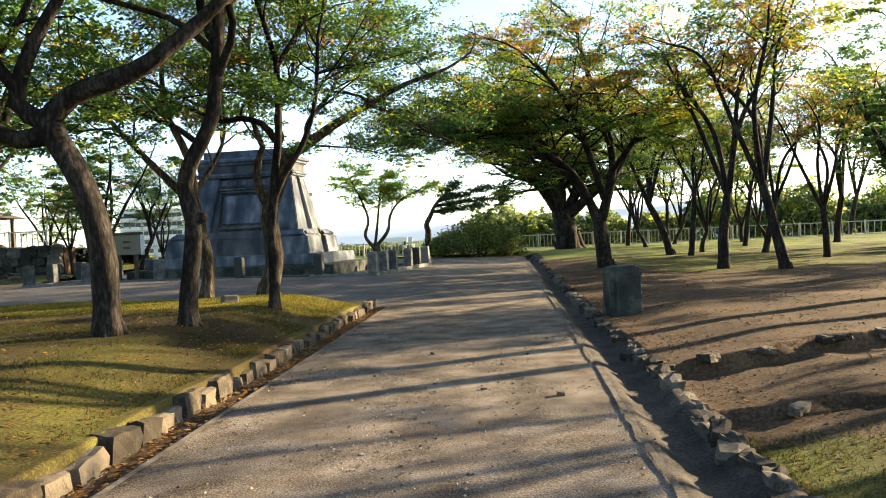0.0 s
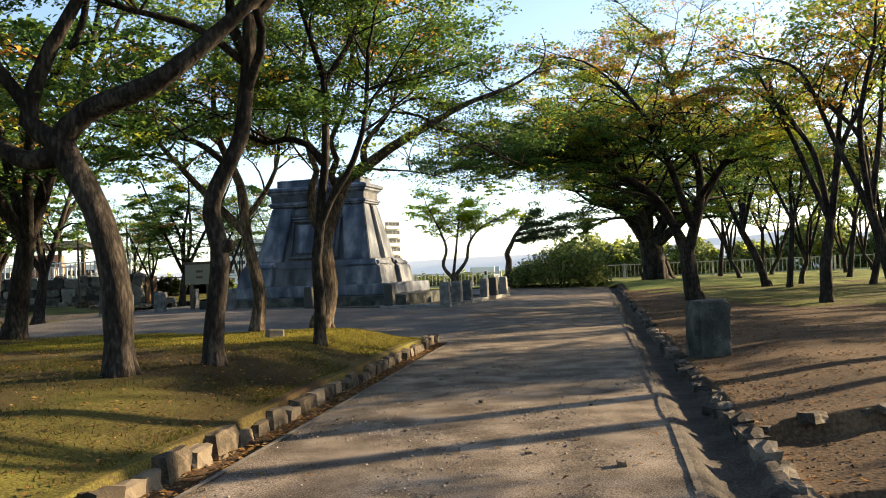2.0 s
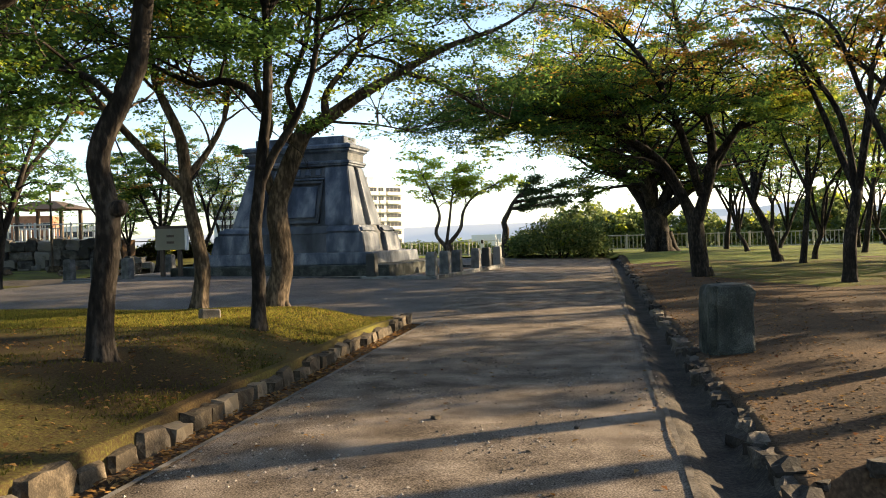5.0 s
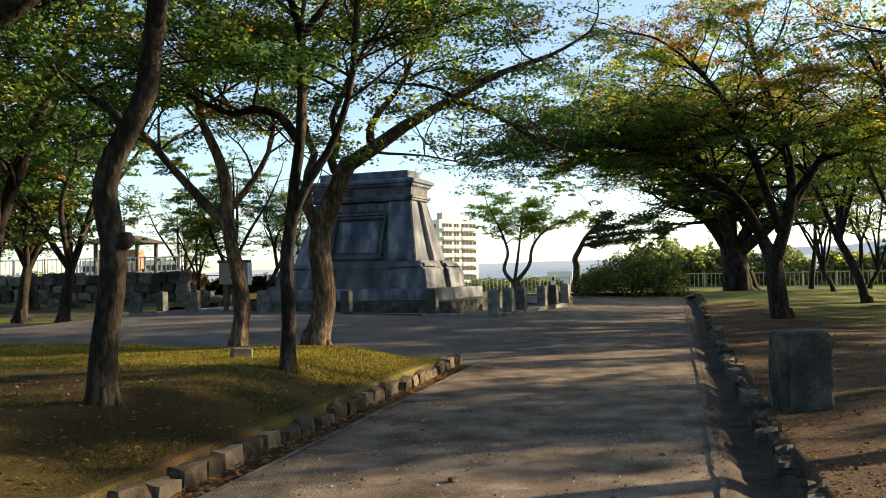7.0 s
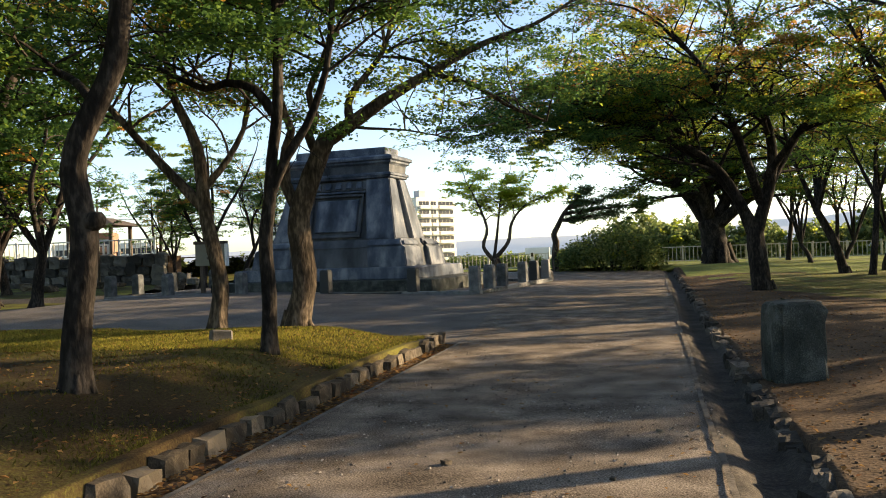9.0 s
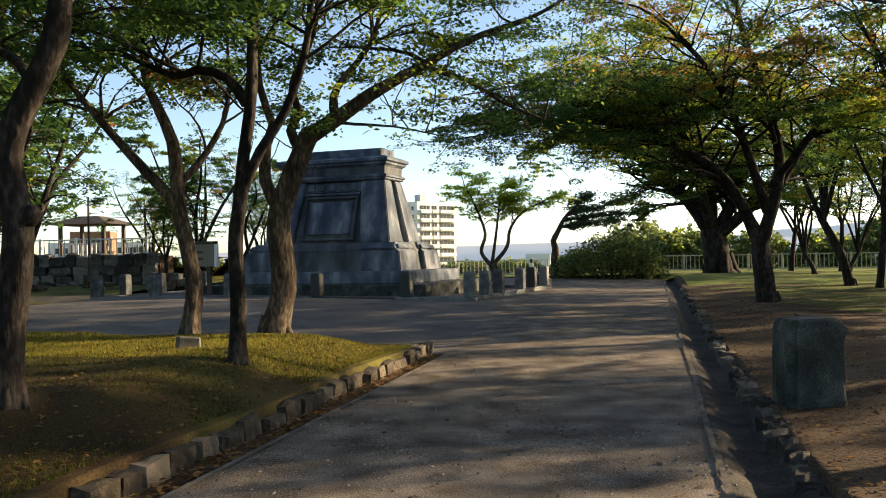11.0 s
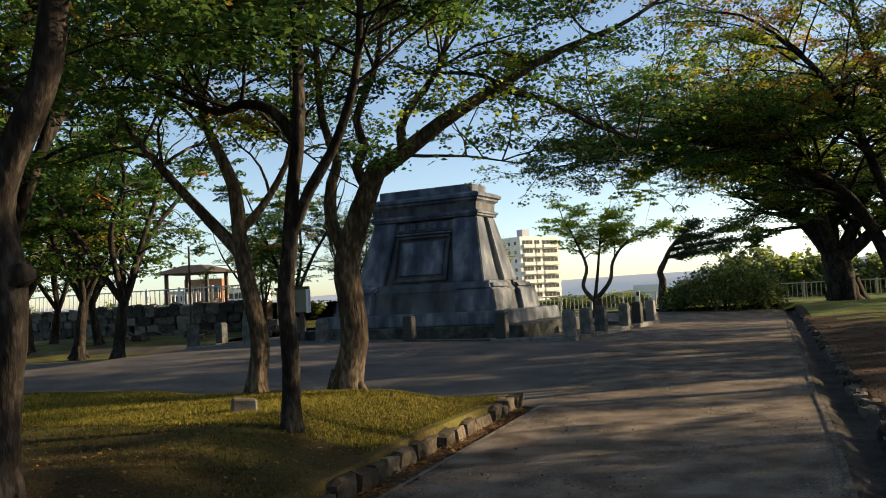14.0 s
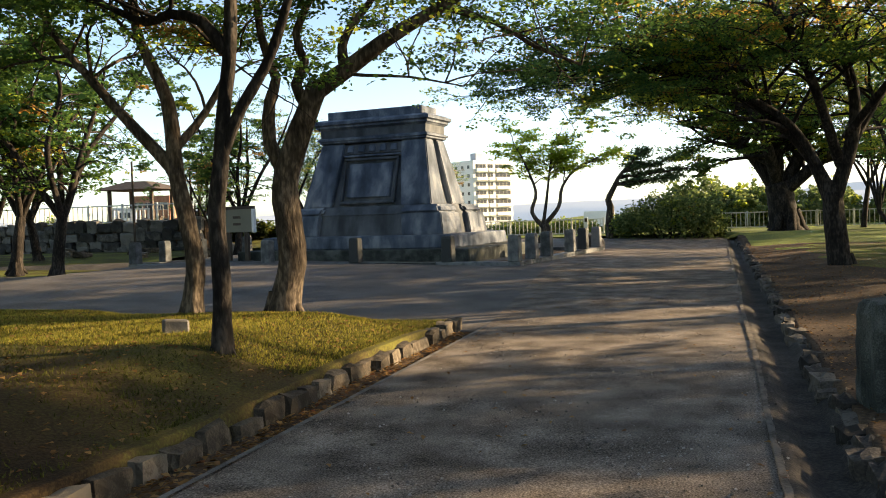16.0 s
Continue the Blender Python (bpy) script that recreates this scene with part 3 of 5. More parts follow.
def ell(name, z0, z1, hx0, hy0, hx1, hy1, wing, back, material, bev=0.03):
    """Corner blocks of one course with a recessed middle: four piers and a core, each tapering."""
    # the core is a darker granite than the piers
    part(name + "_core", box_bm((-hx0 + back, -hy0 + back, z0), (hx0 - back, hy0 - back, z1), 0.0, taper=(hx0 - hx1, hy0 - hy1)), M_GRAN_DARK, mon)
    for sx in (-1, 1):
        for sy in (-1, 1):
            bm = bmesh.new()
            pts = []
            for z, hx, hy in ((z0, hx0, hy0), (z1, hx1, hy1)):
                wx, wy = wing * hx / hx0, 0.8 * hy
                pts.append([bm.verts.new((sx * x, sy * y_, z)) for x, y_ in ((hx, hy), (hx - wx, hy), (hx - wx, hy - wy), (hx, hy - wy))])
            a, b = pts
            fl = [a, list(reversed(b))] + [[a[k], b[k], b[(k + 1) % 4], a[(k + 1) % 4]] for k in range(4)]
            for q in fl:
                bm.faces.new(q)
            bmesh.ops.recalc_face_normals(bm, faces=bm.faces)
            bmesh.ops.bevel(bm, geom=list(bm.edges), offset=bev, segments=2, affect="EDGES")
            part(name, bm, material, mon)


ell("base_pier", 0.864, 1.52, 2.95, 1.86, 2.84, 1.74, 1.42, 0.17, M_GRAN)
ell("torus_course", 1.524, 1.79, 2.84, 1.76, 2.68, 1.56, 1.38, 0.17, M_GRAN, 0.085)
ell("shaft_pier", 1.794, 3.90, 2.36, 1.36, 1.92, 0.7, 1.08, 0.17, M_GRAN)
part("architrave", moulding_bm(1.93, 0.72, [(0.0, 3.904), (0.05, 3.93), (0.05, 3.98), (0.1, 4.0), (0.1, 4.06), (0.02, 4.1)]), M_GRAN, mon)
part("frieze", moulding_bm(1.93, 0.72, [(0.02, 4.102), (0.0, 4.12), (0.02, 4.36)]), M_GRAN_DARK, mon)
part("cornice", moulding_bm(1.93, 0.72, [(0.03, 4.362), (0.07, 4.4), (0.12, 4.43), (0.12, 4.49), (0.2, 4.53), (0.2, 4.62), (0.03, 4.7)]), M_GRAN, mon)
part("top_block", box_bm((-1.75, -0.58, 4.703), (1.75, 0.58, 4.98), 0.03), M_GRAN, mon)


def leaned(lo, hi, bev, tx, sy):
    """A slab that leans back with the shaft's face."""
    bm = box_bm(lo, hi, bev, taper=(tx, 0.0))
    for v in bm.verts:
        v.co.y -= sy * 0.313 * (v.co.z - 1.8)
    return bm


for sy in (-1, 1):
    # carved band, framed panel and its sill between the piers
    y0 = sy * 1.21
    band = part("carved_band", leaned((-1.08, y0 - 0.09, 3.52), (1.08, y0 + 0.09, 3.86), 0.02, 0.02, sy), M_GRAN_DARK, mon)
    for k in range(5):
        part("relief_block", leaned((-0.93 + k * 0.4, y0 + sy * 0.1 - 0.05, 3.58), (-0.68 + k * 0.4, y0 + sy * 0.1 + 0.05, 3.82), 0.03, 0.02, sy), M_GRAN, band)
    part("band_sill", leaned((-1.06, y0 - 0.12, 3.43), (1.06, y0 + 0.12, 3.5), 0.02, 0.0, sy), M_GRAN, mon)
    for x in (-1.0, 0.92):
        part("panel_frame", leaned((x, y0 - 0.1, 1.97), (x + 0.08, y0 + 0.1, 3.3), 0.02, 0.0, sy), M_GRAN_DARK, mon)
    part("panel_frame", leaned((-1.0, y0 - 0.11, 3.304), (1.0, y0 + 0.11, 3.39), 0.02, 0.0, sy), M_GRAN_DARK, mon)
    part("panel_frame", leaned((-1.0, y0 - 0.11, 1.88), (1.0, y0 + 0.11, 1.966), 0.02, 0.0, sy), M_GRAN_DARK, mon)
    part("inscription_panel", leaned((-0.8, y0 - 0.06, 2.08), (0.8, y0 + 0.06, 3.2), 0.03, 0.0, sy), M_GRAN, mon)

# low kerb and granite posts round the monument
rail = tagged(new("enclosure_kerb"), "low stone kerb enclosing the monument", "kerb", kind="structure")
for a, b, nm in (((-13.7, 0), (0.0, 0.3), "front"), ((-0.3, 0.304), (0.0, 9.3), "side"), ((-13.7, 0.304), (-13.4, 9.3), "side"), ((-13.396, 9.0), (-0.304, 9.3), "back")):
    horizontal = abs(b[0] - a[0]) > abs(b[1] - a[1])
    n = int(max(abs(b[0] - a[0]), abs(b[1] - a[1])) / 1.15)
    for k in range(n):
        if horizontal:
            lo, hi = (a[0] + (b[0] - a[0]) * k / n + 0.006, a[1], -0.1), (a[0] + (b[0] - a[0]) * (k + 1) / n - 0.006, b[1], 0.13)
        else:
            lo, hi = (a[0], a[1] + (b[1] - a[1]) * k / n + 0.006, -0.1), (b[0], a[1] + (b[1] - a[1]) * (k + 1) / n - 0.006, 0.13)
        p = part("kerb_block", box_bm(lo, hi, 0.015), M_POST, rail)
        p.matrix_local = Matrix.Translation(CORNER) @ Matrix.Rotation(PHI, 4, "Z")


def post_mesh():
    bm = box_bm((-0.16, -0.16, 0.0), (0.16, 0.16, 0.68), 0.02, taper=(0.012, 0.012))
    box_bm((-0.148, -0.148, 0.675), (0.148, 0.148, 0.725), 0.012, bm, taper=(0.03, 0.03))
    me = bpy.data.meshes.new("stone_post")
    bm.to_mesh(me)
    bm.free()
    me.materials.append(M_POST)
    return me


post_me = post_mesh()
posts = [(-13.5, .15), (-11.1, .15), (-8.2, .15), (-5.1, .15), (-2.15, .15), (-0.2, .15), (-0.15, 1.45), (-0.15, 2.85), (-0.15, 5.4), (-0.15, 7.0), (-0.15, 8.85),
         (-13.55, 1.6), (-13.55, 3.5), (-13.55, 6.2), (-13.55, 8.85), (-10.6, 9.15), (-7.5, 9.15), (-4.4, 9.15)]
for s, d in posts:
    p = new("stone_post", post_me)
    p.matrix_world = Matrix.Translation(local(s, d, 0.126)) @ Matrix.Rotation(PHI + rng.uniform(-0.04, 0.04), 4, "Z")
    tagged(p, "short square grey granite post on the monument kerb", "post", "monument posts")
yard = box_bm((-13.39, 0.31, -0.1), (-0.31, 8.99, 0.03))
p = part("enclosure_floor", yard, M_DIRT, None)
p.matrix_world = Matrix.Translation(CORNER) @ Matrix.Rotation(PHI, 4, "Z")
tagged(p, "bare earth inside the monument kerb", "ground", kind="structure")

# notice board
sign = new("notice_board")
sign.matrix_world = Matrix.Translation(local(-9.95, 1.0, 0.03)) @ Matrix.Rotation(PHI + 0.1, 4, "Z")
tagged(sign, "cream notice board on two dark posts before the monument", "sign")
for x in (-0.33, 0.33):
    part("leg", box_bm((x - 0.07, -0.05, 0.0), (x + 0.07, 0.07, 1.1), 0.01), M_WOODDK, sign)
    part("foot", box_bm((x - 0.16, -0.14, 0.0), (x + 0.16, 0.16, 0.14), 0.03), M_POST, sign)
board = part("board", box_bm((-0.56, -0.06, 1.06), (0.56, 0.06, 1.82), 0.01), M_CREAM, sign)
part("board_frame", box_bm((-0.62, -0.075, 1.80), (0.62, 0.1, 1.9), 0.01), M_WOODDK, sign)
# white strip paints the sunlit look of the board's right side
part("board_side", box_bm((0.56, -0.075, 1.04), (0.64, 0.1, 1.8), 0.01), M_WHITE, sign)
for k in range(2):
    part("text_bar", box_bm((-0.12, -0.066, 1.5 - k * 0.22), (0.16, -0.058, 1.58 - k * 0.22)), M_WOODDK, board)

# upright stone block on the bank
blk = bmesh.new()
bmesh.ops.create_cube(blk, size=1.0)
bmesh.ops.subdivide_edges(blk, edges=list(blk.edges), cuts=7, use_grid_fill=True)
for v in blk.verts:
    c = v.co.copy()
    p = Vector((c.x * 0.53, c.y * 0.5, (c.z + 0.5) * 0.83 - 0.08))
    rough = 0.03
    if c.x > 0.45:
        rough = 0.065 * (0.4 + c.z + 0.5)
    p += Vector((1, 0.6, 0.2)) * noise.noise(c * 4.2 + Vector((3, 3, 3))) * rough
    p += Vector((0.4, 1, 0.3)) * noise.noise(c * 11 + Vector((7, 1, 5))) * 0.014
    n_edge = sum(abs(a) > 0.45 for a in c)
    if n_edge > 1:      # worn edges and corners
        p -= Vector((c.x * 0.05, c.y * 0.05, max(0.0, c.z) * 0.05)) * (n_edge - 1) * (0.6 + noise.noise(c * 6))
    p.x -= 0.05 * (c.z + 0.5) * (1 if c.x > 0 else -0.3)
    if c.x < -0.4 and c.y < -0.4:     # chamfered corner
        p += Vector((0.045, 0.03, 0))
    p.z += 0.02 * c.x
    v.co = p
bmesh.ops.bevel(blk, geom=[e for e in blk.edges if e.calc_face_angle(0) > 1.2], offset=0.012, segments=1, affect="EDGES")
block = part("stone_block", blk, M_MOSS_SHADE, None)
block.location = (2.99, 12.75, 0.1)
block.rotation_euler = (0, 0, 0.12)
tagged(block, "upright rough-hewn grey stone block standing on earth", "stone")

# loose stones
for x, y, s, lb in ((-3.5, 14.05, (0.26, 0.2, 0.19), "small squared stone lying in the grass"), (-0.15, 37.8, (0.9, 0.7, 0.75), "pale boulder at the end of the monument kerb")):
    st = part("stone", box_bm((-s[0] / 2, -s[1] / 2, 0), (s[0] / 2, s[1] / 2, s[2]), .02, rough=.03, rng=rng) if y < 18 else rock_bm(s, rng, 3, 0.12), M_EDGE, None)
    st.location = (x, y, lawn_z(x, y) - 0.05 if y < 18 else -0.06)
    st.rotation_euler = (0, 0.08, 0.5)
    tagged(st, lb, "stone")

cq = random.Random(19)
for x, y, w, lb in ((0.95, 6.72, .11, "grey chipped stone lying on the gravel"), (0.31, 7.2, .06, "small brown clod on the gravel"), (-0.1, 9.7, .09, "dark flat stone in the gravel"), (0.62, 8.6, .05, "small brown clod on the gravel"),
                    (-0.75, 8.2, .045, "small brown clod on the gravel"), (1.0, 9.3, .06, "grey chipped stone lying on the gravel"), (-0.68, 11.6, .05, "dry curled leaf-sized stone on the gravel"), (1.45, 10.7, .07, "grey chipped stone lying on the gravel")):
    st = part("stone", rock_bm((w * .75, w * .6, w * .4), cq, 2, .14), M_KERB, None)
    st.location = (x, y, path_z(x, y) - .006)
    st.rotation_euler = (0, 0, cq.uniform(0, 3))
    tagged(st, lb, "stone", "stones on the path")
for k in range(15):
    x = 2.05 + 0.27 * k + cq.uniform(-.1, .1)
    y = (7.72 if k % 3 else 6.05) + (.28 if k % 3 else .15) * (x - 2.2) + cq.uniform(-.06, .06)
    w = cq.uniform(.12, .26)
    st = part("stone", rock_bm((w, w * .7, w * .4), cq, 2, .15), M_RUB, None)
    st.location = (x, y, bank_z(x, y + .12) - .06)
    st.rotation_euler = (cq.uniform(-.2, .2), cq.uniform(-.2, .2), cq.uniform(0, 3))
    tagged(st, "broken earthy stone on the eroded ledge", "stone", "ledge stones")

# ---- trees beside the path ----
def rel(base, pts, dy=None):
    """(x, z) pairs in the plane of the tree, with an optional depth offset, to points about its base."""
    dy = dy or [0] * len(pts)
    return [(x - base[0], o, z - base[2]) for (x, z), o in zip(pts, dy)]


B2 = (-3.23, 10.4, lawn_z(-3.23, 10.4) - 0.02)
make_tree("maple_tree", B2, (rel(B2, [(-3.23, B2[2]), (-3.22, .85), (-3.14, 1.36), (-3.11, 1.78), (-3.19, 2.2), (-3.12, 2.48), (-2.94, 2.8), (-2.8, 3.1), (-2.74, 3.5), (-2.69, 4.0), (-2.66, 4.5)]), 0.118, 0.078),
          [(rel(B2, [(-2.69, 4.0), (-2.86, 4.35), (-3.0, 5.0), (-3.5, 5.9), (-3.8, 6.9)], [0, 0, .2, .5, .8]), .075, .03), (rel(B2, [(-2.66, 4.4), (-2.3, 5.0), (-1.7, 5.7), (-1.3, 6.4)], [0, .4, 1.0, 1.5]), .07, .025),
           (rel(B2, [(-2.98, 2.75), (-3.5, 3.1), (-4.3, 3.4), (-5.1, 3.6)], [0, .5, 1.1, 1.6]), .045, .02, 1, .4), (rel(B2, [(-2.72, 3.6), (-2.4, 4.2), (-2.6, 5.0), (-2.4, 5.8)], [0, -.4, -.9, -1.6]), .06, .025),
           (rel(B2, [(-2.7, 3.9), (-3.2, 4.3), (-4.2, 4.6), (-5.2, 5.2)], [0, -.3, -.6, -.8]), .05, .02)],
          11, "slender dark maple with a sawn-off knot on its curved trunk", (8, 1.4, .5), per=28, knot=((-3.04 - B2[0], -.02, 1.8 - B2[2]), (1, -.35, .15), .09))
B3 = (-2.61, 13.3, lawn_z(-2.61, 13.3) - 0.02)
make_tree("maple_tree", B3, (rel(B3, [(-2.61, B3[2]), (-2.59, 1.08), (-2.61, 1.61), (-2.54, 2.14), (-2.5, 2.56), (-2.42, 3.08), (-2.39, 3.7), (-2.4, 4.5)]), 0.09, 0.05),
          [(rel(B3, [(-2.46, 3.1), (-2.67, 3.39), (-3.05, 3.51), (-3.36, 3.48), (-3.97, 3.77)], [0, 0, .1, .2, .3]), .06, .03, 1, .5), (rel(B3, [(-2.52, 2.19), (-2.32, 2.6), (-2.08, 2.94), (-1.9, 3.34), (-1.78, 3.8), (-1.7, 4.8)]), .06, .03, 1.2, .6),
           (rel(B3, [(-2.4, 4.4), (-2.6, 5.2), (-2.9, 6.2)], [0, -.2, -.3]), .05, .02), (rel(B3, [(-2.4, 4.3), (-2.0, 5.1), (-1.8, 6.0)], [0, .4, .8]), .045, .02)],
          12, "thin straight maple on the lawn with dark bark", (7, 1.5, .5), bark=M_BARK, clear=2.7)
B5 = (-3.2, 16.2, lawn_z(-3.2, 16.2) - 0.02)
make_tree("maple_tree", B5, (rel(B5, [(-3.25, B5[2]), (-3.07, 1.03), (-3.10, 1.61), (-3.12, 1.97), (-3.02, 2.33), (-2.81, 2.82), (-2.61, 3.23)]), 0.185, 0.13),
          [(rel(B5, [(-2.63, 3.18), (-2.23, 3.41), (-1.78, 3.72), (-1.35, 3.95), (-1.0, 4.15), (-0.4, 4.5), (.4, 4.8)], [0, 0, .05, .1, .2, .4, .6]), .12, .035, .6, .55), (rel(B5, [(-2.27, 3.41), (-2.29, 3.69), (-2.14, 3.96), (-1.76, 4.4), (-1.5, 5.2)]), .07, .025, 1, .6),
           (rel(B5, [(-3.08, 2.1), (-3.29, 2.56), (-3.27, 3.07), (-3.18, 3.35), (-3.36, 3.9), (-3.4, 4.9), (-3.3, 5.8)]), .095, .03, 1, .6), (rel(B5, [(-2.77, 2.96), (-2.91, 3.25), (-2.79, 3.53), (-2.89, 3.89), (-2.57, 4.6), (-2.4, 5.8)]), .08, .03, 1, .5),
           (rel(B5, [(-1.1, 4.1), (-.4, 3.85), (.05, 3.55), (.6, 3.3)], [.1, .1, .15, .2]), .04, .015, .7, .5), (rel(B5, [(-2.34, 3.36), (-2.0, 3.3), (-1.44, 3.24), (-.76, 3.08)], [0, -.05, -.1, -.15]), .028, .008, .5, .6)],
          13, "stout fluted maple leaning over the lawn", (8, 1.0, .3), bark=M_BARK2, flute=.13, per=22, clear=2.6)
B4 = (-4.36, 16.0, lawn_z(-4.36, 16.0) - 0.02)
make_tree("maple_tree", B4, (rel(B4, [(-4.36, B4[2]), (-4.29, 1.06), (-4.39, 1.65), (-4.49, 2.17), (-4.52, 2.62)]), 0.125, 0.09),
          [(rel(B4, [(-4.46, 2.2), (-4.93, 2.68), (-5.34, 3.12), (-5.76, 3.6), (-6.1, 4.01), (-6.6, 4.9)]), .09, .03, 1.2, .5), (rel(B4, [(-4.5, 2.5), (-4.58, 3.14), (-4.81, 3.67), (-4.96, 4.06), (-5.02, 4.8), (-4.9, 5.8)]), .1, .03, 1.2, .4),
           (rel(B4, [(-4.5, 2.5), (-4.2, 3.0), (-4.0, 3.7), (-4.1, 4.8)], [0, .3, .6, .9]), .06, .02)],
          14, "forked maple with a ribbed trunk on the lawn", (8, 1.4, .4), per=30, bark=M_BARK2, flute=.12, clear=2.3)
B1 = (-3.91, 9.45, lawn_z(-3.91, 9.45) - 0.02)
make_tree("maple_tree", B1, (rel(B1, [(-3.91, B1[2]), (-3.92, 1.11), (-3.97, 1.61), (-4.14, 2.24), (-4.41, 2.75), (-4.53, 3.01)]), 0.155, 0.14),
          [(rel(B1, [(-4.53, 2.95), (-4.2, 3.27), (-3.49, 3.52), (-3.11, 3.75), (-2.65, 4.16), (-2.19, 4.63), (-1.6, 5.3), (-1.2, 6.1)], [0, 0, 0, 0, .1, .2, .4, .5]), .14, .04, 1.2, .55), (rel(B1, [(-4.5, 2.95), (-4.84, 3.2), (-4.7, 3.71), (-4.43, 4.2), (-4.09, 4.75), (-3.6, 5.8)]), .12, .04, 1, .6),
           (rel(B1, [(-4.45, 2.85), (-4.86, 2.78), (-5.4, 3.1), (-6.2, 3.9), (-6.8, 4.9)], [0, 0, .2, .4, .6]), .13, .04, 1.2, .4), (rel(B1, [(-4.8, 3.3), (-5.3, 4.2), (-5.6, 5.4)], [0, -.3, -.6]), .08, .03)],
          15, "large old maple with a heavy sweeping limb", (8, 1.4, .4), per=28)

# ---- trees right of the path ----
RB = (5.85, 26.5, 0.02)
make_tree("maple_tree", RB, ([(0, 0, 0), (-.15, 0, 1.25), (-.2, 0, 1.8)], 0.25, 0.2),
          [([(-.15, 0, 1.6), (.2, 0, 2.8), (.3, 0, 3.85), (0, .2, 5.4), (-.4, .3, 6.8), (-.6, .4, 8)], .17, .05, 1.6, .4), ([(-.2, 0, 1.5), (-.7, 0, 2.7), (-1.8, -.2, 3.8), (-3.2, -.4, 4.6), (-4.6, -.6, 5.2)], .15, .04, 2.5, .3),
           ([(-.2, 0, 1.7), (.6, .8, 3.2), (1.6, 1.4, 4.6), (2.6, 1.8, 5.8)], .13, .04, 1.5), ([(0, 0, 2.4), (-.8, -1, 4.2), (-1.6, -1.6, 5.6), (-2.6, -2, 6.6)], .12, .04, 1.6), ([(.1, 0, 3), (1, -1, 4.4), (2, -1.7, 5.6)], .1, .03, 1.3),
           ([(-.6, 0, 2.6), (-1.6, 1.2, 4.2), (-3.0, 2.0, 5.6), (-4.2, 2.6, 6.6)], .11, .03, 2.2),
           ([(-.2, 0, 1.9), (-1.2, -.3, 3.4), (-3.0, -.6, 4.4), (-5.0, -.8, 4.7), (-6.4, -.9, 4.5)], .1, .03, 2.0, .4), ([(-.5, 0, 2.6), (-2.0, .9, 4.1), (-4.0, 1.6, 5.0), (-5.8, 2.0, 5.2)], .09, .03, 1.8, .4)],
          21, "wide-spreading maple turning orange at its top", (7, 3.2, .15), per=25, sec=13, twigs=7, reach=2.4, sag=.08, org_up=2.6, top=7.2, leaf=.07)
GB = (9.4, 52.5, 0.1)
make_tree("maple_tree", GB, ([(0, 0, 0), (-.2, 0, 1.5), (-.5, 0, 2.6)], 0.75, 0.6),
          [([(-.4, 0, 2.2), (-1.8, 0, 4.3), (-3.6, -.3, 6.0), (-6, -.5, 7.4), (-8.5, -.5, 8.0)], .4, .1, 2.7, .14), ([(-.4, 0, 2.2), (-.6, 0, 5), (-1.6, 0, 8.2), (-2.6, 0, 11.5)], .38, .1, 2.7, .14), ([(-.2, 0, 2.2), (1.2, .5, 5), (2.6, 1, 8), (3.4, 1.2, 11)], .38, .1, 2.7, .14),
           ([(-.3, 0, 2), (2.4, -.6, 4.4), (4.8, -1, 6.6), (6.6, -1.2, 8.2)], .33, .1, 2.7, .14), ([(-.4, 0, 2.4), (-1.4, -2, 5), (-3, -4, 7.6), (-4.2, -5, 9.6)], .33, .1, 2.7, .14)],
          22, "massive old maple with a broad dark crown by the railing", (6, 2.6, .6), per=18, sec=11, twigs=8, reach=3.6, leaf=.16, org_up=1.5, top=12, flute=.12)


def stock_tree(seed, base, h, r, lean, weights, label, spread=1.0, org_up=1.0, per=8, n=4, fork_at=.34, low=.45, sag=0.0, leaf=.098):
    """An upright forked park tree of height h."""
    q = random.Random(seed)
    fork = h * (fork_at + q.uniform(-.04, .04))
    lx, ly = lean
    tr = ([(0, 0, 0), (lx * .4 + q.uniform(-.06, .06), ly * .4, fork * .5), (lx, ly, fork)], r, r * .75)
    limbs = []
    for k in range(n):
        w = 6.283 * k / n + q.uniform(-.5, .5)
        s = spread * h * q.uniform(.08 if k == 0 else .2, .14 if k == 0 else .34)
        wob = lambda: q.uniform(-.035, .035) * h
        limbs.append(([(lx * .95, ly * .95, fork * .93), (lx + s * .35 * math.cos(w) + wob(), ly + s * .35 * math.sin(w) + wob(), fork + (h - fork) * .33), (lx + s * .7 * math.cos(w + .2) + wob(), ly + s * .7 * math.sin(w + .2) + wob(), fork + (h - fork) * .62),
                       (lx + s * math.cos(w + .1), ly + s * math.sin(w + .1), h * q.uniform(.8, .95))], r * .55, r * .16, 1.0, low))
    return make_tree("park_tree", base, tr, limbs, seed, label, weights, per=int(per * 1.4), sec=8, twigs=6, reach=h * .26, leaf=leaf, org_up=org_up, top=h, sag=sag)


lb_r = "slim park maple with yellowing leaves on bare earth"
S1 = stock_tree(31, (8.44, 23.2, .08), 7.5, .16, (.25, .1), (4, 4.5, 1.8), "forked park maple with yellow-green leaves", 1.1, 2.5, 7)
S2 = stock_tree(32, (9.66, 21.9, .08), 8.0, .15, (-.5, .2), (4, 4.5, 2.4), lb_r, 1.0, 3.0, 6)
# S7 is placed outside the view to throw a trunk shadow across the path
S7 = stock_tree(37, (8.6, 13.1, .08), 8.0, .17, (.15, .1), (3, 5, 1.5), "tall straight park maple added by the bank to cast shade", .9, 2.0, 6, 4, .52)
S3 = stock_tree(33, (10.8, 36.0, .12), 7.0, .17, (-.9, .1), (6, 3, .6), "leaning park maple among others on the bank", 1.1, 1.5, 5)
